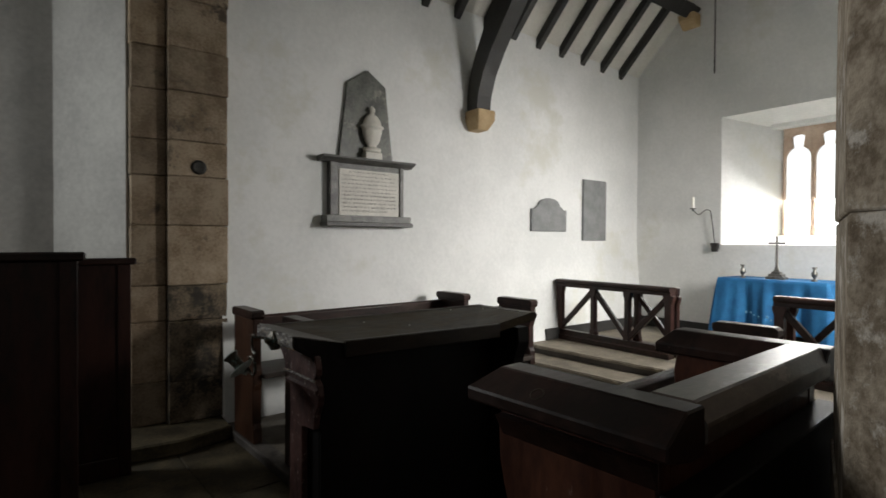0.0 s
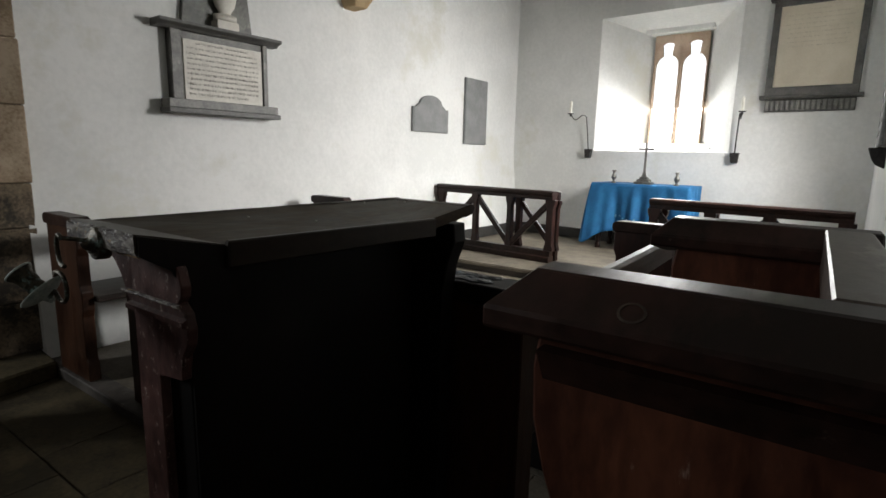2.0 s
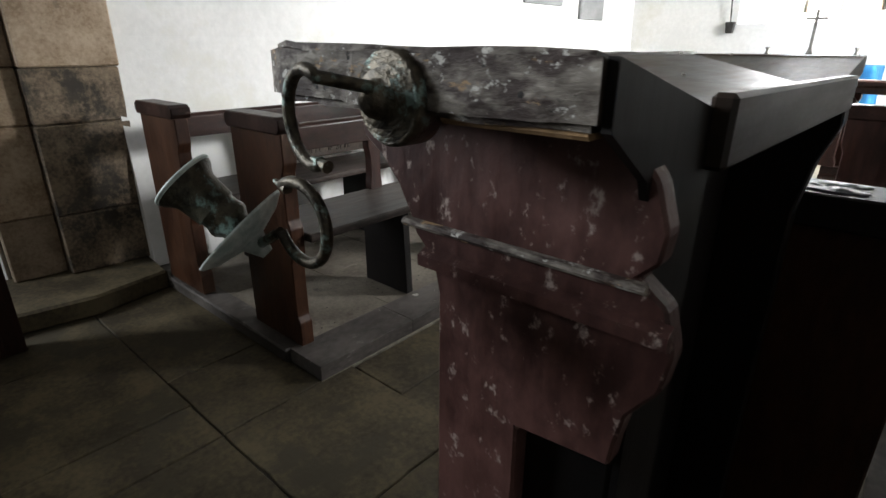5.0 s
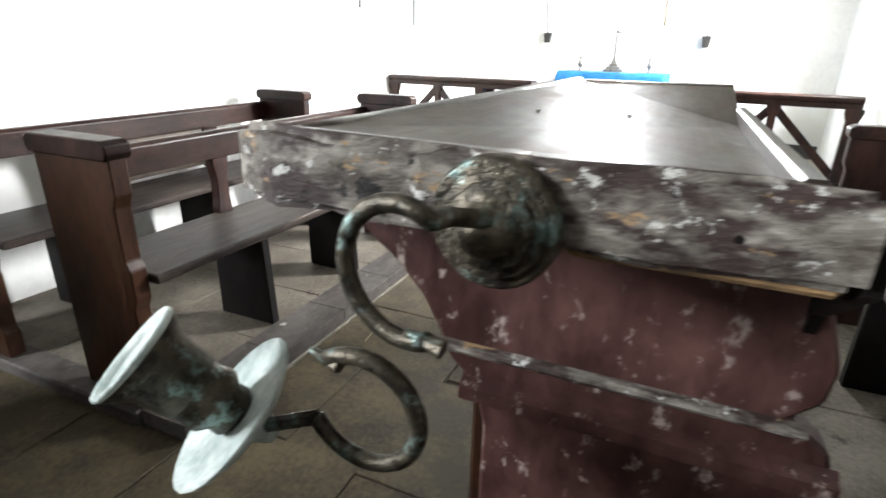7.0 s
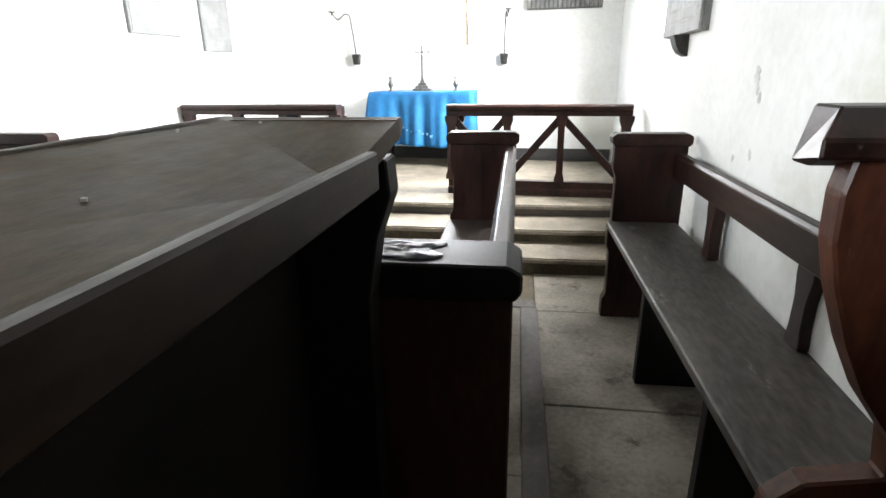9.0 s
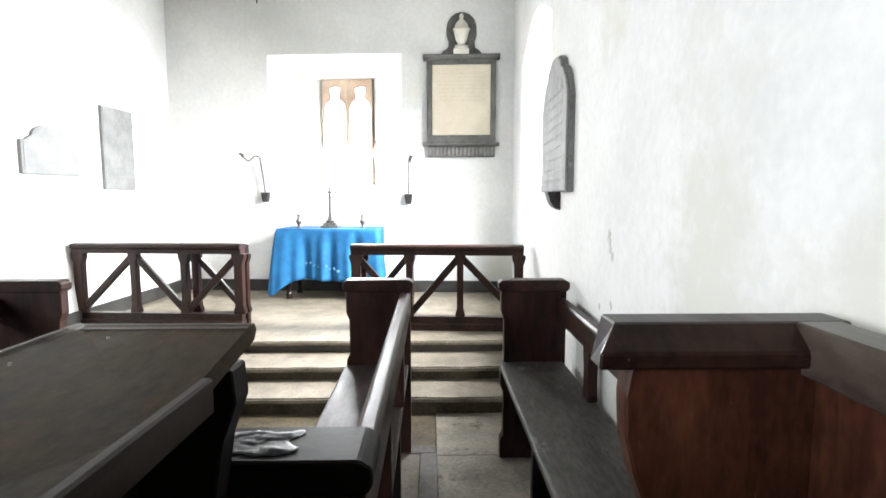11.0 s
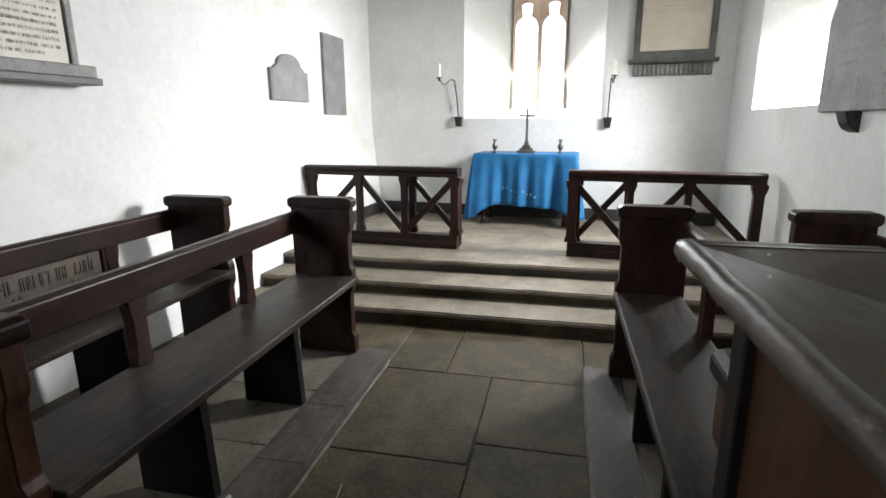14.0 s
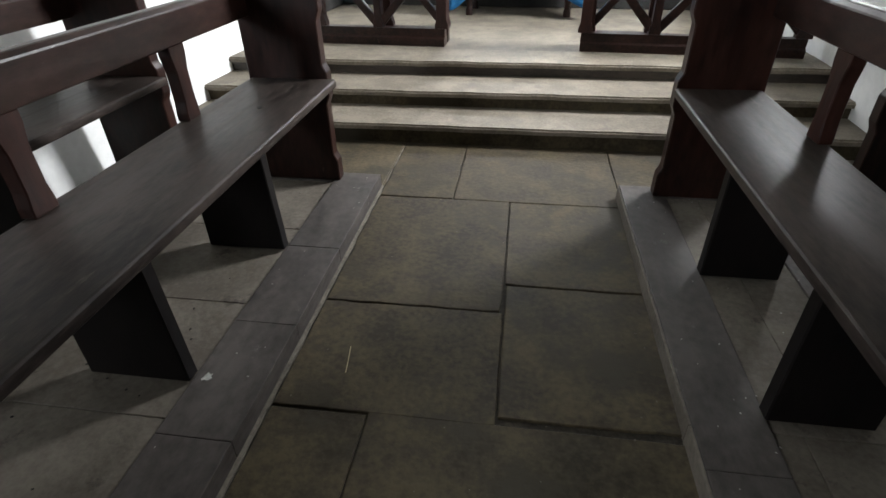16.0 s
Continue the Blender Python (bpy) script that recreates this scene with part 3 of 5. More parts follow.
def worn_tread(qa, qb, z, seed):
    """A long tread whose nosing is worn hollow and chipped."""
    bm = box(-2.25, 2.05, qa, qb, z - 0.032, z)
    bmesh.ops.subdivide_edges(bm, edges=[e for e in bm.edges if e.calc_length() > 1.0], cuts=85, use_grid_fill=True)
    bmesh.ops.bevel(bm, geom=[e for e in bm.edges if all(v.co.y < qa + 0.001 and v.co.z > z - 0.001 for v in e.verts)], offset=0.010, segments=3, affect="EDGES")
    for v in bm.verts:
        k = Vector((v.co.x * 3.1 + 7 * seed, seed * 1.7, 0.3))
        f = Vector((v.co.x * 17 + 7 * seed, seed * 2.9, 0.8))
        if v.co.y < qa + 0.02:
            v.co.y += 0.006 * noise.noise(k) + 0.003 * noise.noise(f)
            v.co.z += 0.0035 * noise.noise(k * 1.7) + 0.002 * noise.noise(f * 1.3)
    return bm


STEPS = ((0.66, 0.105), (0.985, 0.20), (1.34, SZ))
for i, (q, z) in enumerate(STEPS):
    s = tagged(new("step_%d" % (i + 1)), "worn pale stone step with a dark riser", "step", "sanctuary steps", "structure")
    s.matrix_world = ST
    q1 = STEPS[i + 1][0] if i < 2 else 6.0
    part("riser", box(-2.25, 2.05, q + 0.012, q + 0.06, -0.03 if i == 0 else STEPS[i - 1][1], z - 0.028), STEPR if i == 2 else FLAG, s, "dark riser")
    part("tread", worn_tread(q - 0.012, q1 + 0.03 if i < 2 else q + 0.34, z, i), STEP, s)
floor_bm = prism([(nx(4.6) - 0.1, 4.85), (sx(4.6) + 0.1, 5.15), (sx(EY) + 0.1, EY + 0.05), (nx(EY) - 0.1, EY + 0.05)], "z", SZ - 0.05, SZ - 0.003)
structure("floor_sanctuary", floor_bm, STEP, "pale worn stone sanctuary floor")


def platform(name, p0, p1, q0, q1, label, edge):
    """A low pew platform: a boarded kerb along the aisle and an infill floor."""
    r = tagged(new(name), label, "pew platform", "pew platforms", "structure")
    r.matrix_world = ST
    fq = [q0 + 0.01, q0 + 0.55, q0 + 1.02, q0 + 1.50, q1 - 0.01]
    for i, (a, b) in enumerate(zip(fq, fq[1:])):
        mid = p0 + (p1 - p0) * (0.45 + 0.1 * (i % 2))
        for c, d in ((p0, mid), (mid, p1)):
            part("floor_slab", box(c + 0.001, d - 0.001, a + 0.001, b - 0.001, -0.03, 0.056, 0.002), PLATF, r)
    k0, k1 = (p1 - 0.20, p1) if edge > 0 else (p0 + 0.008, p0 + 0.195)
    cuts = [q0, q0 + 0.50, q0 + 0.93, q0 + 1.37, q1]
    for a, b in zip(cuts, cuts[1:]):
        part("kerb_board", box(k0, k1 + (0.004 if edge > 0 else 0), a + 0.0005, b - 0.0005, 0.0, 0.063, 0.003, seg=2), PLATW, r)
    if edge < 0:
        part("kerb_board", box(p1 - 0.085, p1 + 0.004, q0 + 0.101, q1 - 0.101, 0.0, 0.064, 0.006, seg=2), PLATW, r)
    part("end_board", box(p0 if edge > 0 else k1, k0 if edge > 0 else p1, q0 - 0.02, q0 + 0.10, 0.0, 0.061, 0.007), PLATW, r)
    part("end_board", box(p0 if edge > 0 else k1, k0 if edge > 0 else p1, q1 - 0.10, q1, 0.0, 0.061, 0.007), PLATW, r)


platform("platform_north", -2.1, -0.535, -1.95, 0.085, "low boarded platform carrying the pews", 1)
platform("platform_south", 0.578, 1.17, -2.75, 0.09, "low boarded platform carrying the front pew", -1)

# ---------------------------------------------------------------- pews


def end_profile(p0, p1, h, front):
    """Outline of a pew end in (p, z): shallow moulded notches on its front edge."""
    f = 0.016
    notch = [(0.0, 0), (0.0, 0.10), (f, 0.13), (f, 0.36), (0.0, 0.40), (0.0, 0.50), (f, 0.53), (f, h - 0.16), (0.0, h - 0.12), (0.0, h)]
    if front > 0:
        return [(p0, 0)] + [(p1 - d, z) for d, z in notch] + [(p0, h)]
    return [(p1, 0)] + [(p0 + d, z) for d, z in notch] + [(p1, h)]


def pew_end(parent, p0, p1, q, h, front, thick=0.06, mat=None):
    e = part("pew_end", prism(end_profile(p0, p1, h, front), "y", q - thick, q, 0.004), mat or WOODZ, parent)
    c = prism([(p0 - 0.002, h - 0.012), (p0 - 0.014, h + 0.004), (p0 - 0.014, h + 0.034), (p0 + 0.008, h + 0.048), (p1 - 0.008, h + 0.048), (p1 + 0.014, h + 0.034), (p1 + 0.014, h + 0.004), (p1 + 0.002, h - 0.012)], "y", q - thick - 0.013, q + 0.013, 0.004)
    part("cap", c, BLACKW if thick > 0.1 else WOOD, e, "moulded cap")
    return e


def post_profile(c, z0, z1, w=0.032, flare=0.006):
    return [(c - w - flare, z0), (c + w + flare, z0), (c + w + flare, z0 + 0.025), (c + w, z0 + 0.065), (c + w, z1 - 0.085), (c + w + flare + 0.006, z1 - 0.03), (c + w + flare + 0.006, z1), (c - w - flare - 0.006, z1), (c - w - flare - 0.006, z1 - 0.03), (c - w, z1 - 0.085), (c - w, z0 + 0.065), (c - w - flare, z0 + 0.025)]


def pew(m, p0, p1, qw, qe, h, front, posts, legs, label, seat_front=None, west_end=True, rail_z=None, seat_z=0.475, group="choir pews", west_thick=0.06, seat_mat=None):
    """A plain choir pew. p0..p1 across, qw..qe along; front: +1 faces +p, -1 faces -p."""
    r = root("pew", m, label, "pew", group)
    rail_z = rail_z or h - 0.07
    ends = [qe] + ([qw + 0.06] if west_end else [])
    for q in ends:
        pew_end(r, p0, p1, q if q == qe else q + west_thick - 0.06, h, front, 0.06 if q == qe else west_thick, mat=WOODZ if q == qe else PEWW)
    s0, s1 = (p0 + 0.01, p1 + 0.040) if front > 0 else (p0 - 0.008, p1 - 0.01)
    part("seat", box(s0, s1, qw + (0.06 if west_end else 0), qe - 0.06, seat_z - 0.035, seat_z, 0.012, seg=3), seat_mat or SEATW, r, "worn oak seat board")
    b0, b1 = (p0 + 0.0, p0 + 0.055) if front > 0 else (p1 - 0.055, p1)
    part("back_rail", prism([(b0, rail_z - 0.115), (b1, rail_z - 0.115), (b1, rail_z - 0.015), (b1 - 0.012, rail_z), (b0 + 0.012, rail_z), (b0, rail_z - 0.015)], "y", qw + (0.06 if west_end else 0), qe - 0.06, 0.003), WOOD, r)
    for q in posts:
        part("back_post", prism(post_profile(q, seat_z, rail_z - 0.115), "x", b0 + 0.006, b1 - 0.006, 0.003), WOODZ, r)
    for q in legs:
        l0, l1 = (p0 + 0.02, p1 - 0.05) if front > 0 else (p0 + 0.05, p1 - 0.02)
        # supports coloured near black to hold the shade under the seat
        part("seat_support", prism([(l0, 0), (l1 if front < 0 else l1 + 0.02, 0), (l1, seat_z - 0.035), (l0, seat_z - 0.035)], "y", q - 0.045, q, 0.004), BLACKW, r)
    return r


PZ = 0.063
BACK_LEGS = (-0.75, -1.50)
pew(stall(-0.88, 0, PZ), -0.175, 0.175, -1.91, 0.055, 0.865, 1, (-0.53, -1.21), (-0.57, -1.238), "dark oak choir pew with an open back rail on a platform", rail_z=0.835)
back = pew(stall(-1.65, 0, PZ), -0.185, 0.185, -1.95, 0.03, 0.855, 1, (-0.51, -1.24), BACK_LEGS, "dark oak pew with a carved back panel against the wall", rail_z=0.825)
pew(stall(0.885, 0, PZ), -0.17, 0.155, -1.84, 0.05, 0.865, -1, (-0.53, -1.20), (-0.556, -1.175), "dark oak front pew with an open back rail and worn seat", rail_z=0.85, west_thick=0.105)
pew(stall(1.68, 0, 0.0), -0.17, 0.17, -1.86, 0.11, 0.915, -1, (-0.48, -1.20), (-0.55, -1.3), "dark oak pew with an open rail along the south wall", west_end=False, rail_z=0.87, seat_z=0.53, seat_mat=DUSTY)


def carved_panel():
    """The lettered board let into the north back pew, its worn inscription as plain raised bars."""
    b = part("carved_panel", box(-0.172, -0.150, -1.205, -0.572, 0.495, 0.708, 0.004), CARVE, back, "pale carved oak panel with worn raised lettering")
    part("panel_frame", box(-0.178, -0.138, -0.571, -0.545, 0.478, 0.7085, 0.004), WOODZ, back)
    m = Matrix.Translation((-0.1495, 0, 0)) @ Matrix.Rotation(math.pi / 2, 4, "Z")
    letters(b, m, ((0.620, -1.18, -0.60, 0.058), (0.525, -1.18, -0.70, 0.060)), CARVEL, 8, 0.030, 0.0035)


def letters(parent, m, rows, mat, seed, pitch, deep=0.0012):
    """Unreadable lines of lettering: plain bars of letter size, broken into words."""
    rnd = random.Random(seed)
    bm = bmesh.new()
    for z, l, rr, hh in rows:
        x = l
        while x < rr - pitch:
            for _ in range(rnd.randint(2, 8)):
                if x > rr - pitch:
                    break
                w = pitch * rnd.uniform(0.5, 0.95)
                tall = hh * (1.25 if rnd.random() < 0.25 else 1.0)
                kind = rnd.random()
                if kind < 0.7:
                    box(x, x + w * 0.32, -deep, 0.0, z, z + tall, 0, bm)
                if kind > 0.3:
                    box(x + w * 0.62, x + w * 0.95, -deep, 0.0, z, z + hh, 0, bm)
                if rnd.random() < 0.6:
                    h0 = rnd.choice((0.0, 0.42, 0.82)) * hh
                    box(x, x + w * 0.9, -deep * 0.9, 0.0, z + h0, z + h0 + hh * 0.18, 0, bm)
                x += pitch
            x += pitch * 0.7
    bmesh.ops.transform(bm, matrix=m, verts=bm.verts)
    tagged(part("lettering", bm, mat, parent), "", "", "", "stuff")


CARVEL = material("carved_letter_oak", (0.036, 0.027, 0.021), (0.070, 0.053, 0.041), 9.0, 0.65, 0.3, 70)

# ---------------------------------------------------------------- communion rails


def zigzag(parent, xs, y, z0, z1, d, w=0.055, up_first=True):
    """Diagonal struts between the uprights at xs."""
    for i, (a, b) in enumerate(zip(xs, xs[1:])):
        lo, hi = (a, b) if (i % 2 == 0) == up_first else (b, a)
        s = 0.02 if hi > lo else -0.02
        part("brace", beam((lo + s, y, z0 + 0.03), (hi - s, y, z1 - 0.03), w, d, (0, 1, 0), 0.006), WOOD, parent)


def communion_rail(x0, x1, gate_at_end, label):
    y, zt = 5.27, 1.0
    r = root("communion_rail", Matrix.Translation((0, 0, SZ)), label, "altar rail", "communion rails")
    h = zt - SZ
    part("top_rail", prism([(y - 0.05, h - 0.085), (y + 0.05, h - 0.085), (y + 0.05, h - 0.05), (y + 0.065, h - 0.035), (y + 0.065, h - 0.012), (y + 0.045, h), (y - 0.045, h), (y - 0.065, h - 0.012), (y - 0.065, h - 0.035), (y - 0.05, h - 0.05)], "x", x0, x1, 0.002), WOOD, r)
    part("bottom_rail", prism([(y - 0.055, 0), (y + 0.055, 0), (y + 0.055, 0.05), (y + 0.035, 0.062), (y + 0.035, 0.115), (y - 0.035, 0.115), (y - 0.035, 0.062), (y - 0.055, 0.05)], "x", x0 + 0.01, x1 - 0.01, 0.002), WOOD, r)
    if gate_at_end > 0:
        xs = [x0 + 0.035, x0 + 0.52, x0 + 0.96, x1 - 0.035]
    else:
        xs = [x0 + 0.035, x0 + 0.48, x0 + 0.90, x1 - 0.035]
    for i, x in enumerate(xs):
        w = 0.036 if i in (0, len(xs) - 1) else 0.026
        part("upright", prism(post_profile(x, 0.115, h - 0.085, w, 0.012), "y", y - 0.032, y + 0.032, 0.003), WOODZ, r)
    zigzag(r, xs, y, 0.115, h - 0.085, 0.045, up_first=gate_at_end > 0)
    # gate leaf folded back behind the end bay
    gx = (xs[-2], xs[-1]) if gate_at_end > 0 else (xs[0], xs[1])
    g = root("rail_gate", Matrix.Translation((0, y + 0.13, SZ)), "dark oak rail gate folded back behind the communion rail", "gate", "rail gates")
    a, b = gx
    part("top_rail", box(a - 0.02, b + 0.02, -0.03, 0.03, h - 0.10, h - 0.01, 0.008), WOOD, g)
    part("bottom_rail", box(a - 0.02, b + 0.02, -0.03, 0.03, 0.02, 0.10, 0.006), WOOD, g)
    for x in (a + 0.03, b - 0.01):
        part("upright", prism(post_profile(x, 0.10, h - 0.10, 0.03, 0.012), "y", -0.028, 0.028, 0.003), WOODZ, g)
    for x in (a + 0.03, b - 0.01):
        part("foot", box(x - 0.03, x + 0.03, -0.028, 0.028, 0.0, 0.03), WOODZ, g)
    if gate_at_end > 0:
        part("brace", beam((a + 0.04, 0, h - 0.13), (b - 0.03, 0, 0.13), 0.05, 0.045, (0, 1, 0), 0.006), WOOD, g)
    else:
        part("brace", beam((b - 0.04, 0, h - 0.13), (a + 0.03, 0, 0.13), 0.05, 0.045, (0, 1, 0), 0.006), WOOD, g)


communion_rail(-4.035, -2.57, 1, "dark oak communion rail with zigzag braces, north of the opening")
communion_rail(-1.645, -0.232, -1, "dark oak communion rail with zigzag braces, south of the opening")

# ---------------------------------------------------------------- altar


def altar():
    x0, x1, y0, y1, zt = -2.72, -1.66, 6.46, 6.96, 1.05
    r = root("altar_table", Matrix.Translation(((x0 + x1) / 2, (y0 + y1) / 2, SZ)), "small dark oak altar table", "table")
    hw, hd, h = (x1 - x0) / 2, (y1 - y0) / 2, zt - SZ - 0.012
    part("tabletop", box(-hw + 0.01, hw - 0.01, -hd + 0.01, hd, h - 0.035, h, 0.004), WOOD, r)
    for sxn in (-1, 1):
        for syn in (-1, 1):
            cx, cy = sxn * (hw - 0.09), syn * (hd - 0.07)
            prof = [(0.032, 0), (0.032, 0.05), (0.022, 0.07), (0.034, 0.16), (0.022, 0.32), (0.032, 0.36), (0.032, h - 0.035)]
            part("leg", turned([(a, z) for a, z in prof], 12, m=Matrix.Translation((cx, cy, 0))), WOODZ, r)
    # cloth: a draped skirt with folds, longer at its corners
    c = root("altar_cloth", Matrix.Translation(((x0 + x1) / 2, (y0 + y1) / 2, zt - 0.012)), "bright blue cloth draped over the altar table, faintly stained", "cloth")
    bm = bmesh.new()
    n_side = {"f": 90, "s": 40}
    path = []
    for i in range(n_side["s"]):
        path.append((-hw, hd - 2 * hd * i / n_side["s"], -1, 0))
    for i in range(n_side["f"]):
        path.append((-hw + 2 * hw * i / n_side["f"], -hd, 0, -1))
    for i in range(n_side["s"] + 1):
        path.append((hw, -hd + 2 * hd * i / n_side["s"], 1, 0))
    rows = 16
    grid = []
    for k, (x, y, ox, oy) in enumerate(path):
        cd = min(math.hypot(x + hw, y + hd), math.hypot(x - hw, y + hd))
        corner = math.exp(-(cd / 0.13) ** 2)
        if corner > 0.02:
            sgn = -1 if x < 0 else 1
            bx, by = ox + sgn * corner * 0.9, oy - corner * 0.9
            ln = math.hypot(bx, by)
            ox2, oy2 = bx / ln, by / ln
        else:
            ox2, oy2 = ox, oy
        u = k * 0.0125
        drop = 0.55 + (0.15 if x < 0 else 0.11) * corner + 0.012 * math.sin(u * 6.0)
        col = []
        for j in range(rows + 1):
            t = j / rows
            fold = (0.030 * math.sin(u * 21 + 0.6 * math.sin(u * 5)) + 0.016 * math.sin(u * 43 + 1.0)) * (t ** 0.8) * (1 - 0.5 * corner)
            out = 0.008 + 0.015 * t + fold + 0.11 * corner * t ** 0.7
            col.append(bm.verts.new((x + ox2 * out, y + oy2 * out, 0.014 - drop * t)))
        grid.append(col)
    for a, b in zip(grid, grid[1:]):
        for j in range(rows):
            bm.faces.new((a[j], b[j], b[j + 1], a[j + 1]))
    top_ring = [g[0] for g in grid]
    bm.faces.new(top_ring)
    bmesh.ops.recalc_face_normals(bm, faces=bm.faces)
    cl = part("drape", bm, BLUE, c, "", True)
    md = cl.modifiers.new("cloth_thickness", "SOLIDIFY")
    md.thickness, md.offset = 0.004, -1
    return (x0 + x1) / 2, (y0 + y1) / 2, zt + 0.003


ax_, ay_, az_ = altar()


def altar_cross(x, y, z):
    r = root("altar_cross", at(x, y, z), "dull metal standing cross on a stepped base", "cross")
    for i, (a, b) in enumerate(((0.095, 0.0), (0.07, 0.028), (0.045, 0.055))):
        part("base_step", box(-a, a, -a * 0.6, a * 0.6, b, b + 0.028, 0.004), SILVER, r)
    part("shaft", prism([(-0.03, 0.083), (0.03, 0.083), (0.013, 0.14), (0.011, 0.46), (-0.011, 0.46), (-0.013, 0.14)], "y", -0.009, 0.009, 0.002), SILVER, r)
    part("arm", box(-0.085, 0.085, -0.0095, 0.0095, 0.375, 0.397, 0.002), SILVER, r)


altar_cross(-2.19, 6.64, az_)


def altar_vase(x, y, z):
    r = root("altar_vase", at(x, y, z), "small dark metal altar vase with flared rim", "vase", "altar vases")
    part("body", turned([(0.030, 0), (0.030, 0.008), (0.014, 0.018), (0.012, 0.03), (0.028, 0.055), (0.031, 0.075), (0.016, 0.105), (0.014, 0.12), (0.026, 0.145), (0.024, 0.145), (0.010, 0.118)], 18), SILVER, r, "", True)


altar_vase(-2.53, 6.62, az_)
altar_vase(-1.83, 6.62, az_)


def wall_sconce(x, z, swing, reach=0.18):
    """An iron bracket on the east wall with a curled arm and candle."""
    r = root("wall_sconce", at(x, EY, z), "black iron wall sconce with a curled arm and white candle", "sconce", "wall sconces")
    part("socket", prism([(-0.03, 0.0), (0.03, 0.0), (0.045, 0.11), (-0.045, 0.11)], "y", -0.06, 0.0, 0.004), IRON, r, "tapered black iron bracket socket")
    part("stem", tube([(0, -0.035, 0.10), (swing * 0.015, -0.05, 0.30), (swing * 0.04, -0.06, 0.50)], 0.007), IRON, r)
    arm = []
    for i in range(17):
        t = i / 16
        arm.append((swing * (0.035 + 0.135 * t), -0.06 - reach * t, 0.50 + 0.03 * t + 0.035 * math.sin(t * 2 * math.pi) - 0.03 * math.sin(math.pi * t)))
    part("arm", tube(arm, 0.006), IRON, r)
    cx, cy, cz = arm[-1]
    part("drip_pan", turned([(0.010, -0.03), (0.012, -0.005), (0.035, 0.0), (0.037, 0.008), (0.012, 0.006)], 14, m=Matrix.Translation((cx, cy, cz))), IRON, r)
    part("candle", turned([(0.015, 0.0), (0.0145, 0.13), (0.011, 0.145), (0.002, 0.15)], 12, m=Matrix.Translation((cx, cy, cz + 0.006))), WAX, r, "white wax candle")


wall_sconce(-3.04, 1.33, -1)
wall_sconce(-1.375, 1.31, 0.25, 0.06)

# ---------------------------------------------------------------- reading desk


NOSEW = material("worn_nosing_oak", (0.0180, 0.0124, 0.0086), (0.0562, 0.0413, 0.0307), 14.0, 0.42, 0.3, 80, stretch=(1, 0.5, 1), spots=(0.20, 0.17, 0.145), spot_scale=30, spot_at=0.68, spec=0.35)


def worn_bar(points, radius, n):
    """A round bar with a knocked and worn surface."""
    bm = tube(points, radius, n)
    for v in bm.verts:
        k = noise.noise(v.co * 22) * 0.0022 + noise.noise(v.co * 70) * 0.0012
        v.co.x += k
        v.co.z += k * 0.7
    return bm


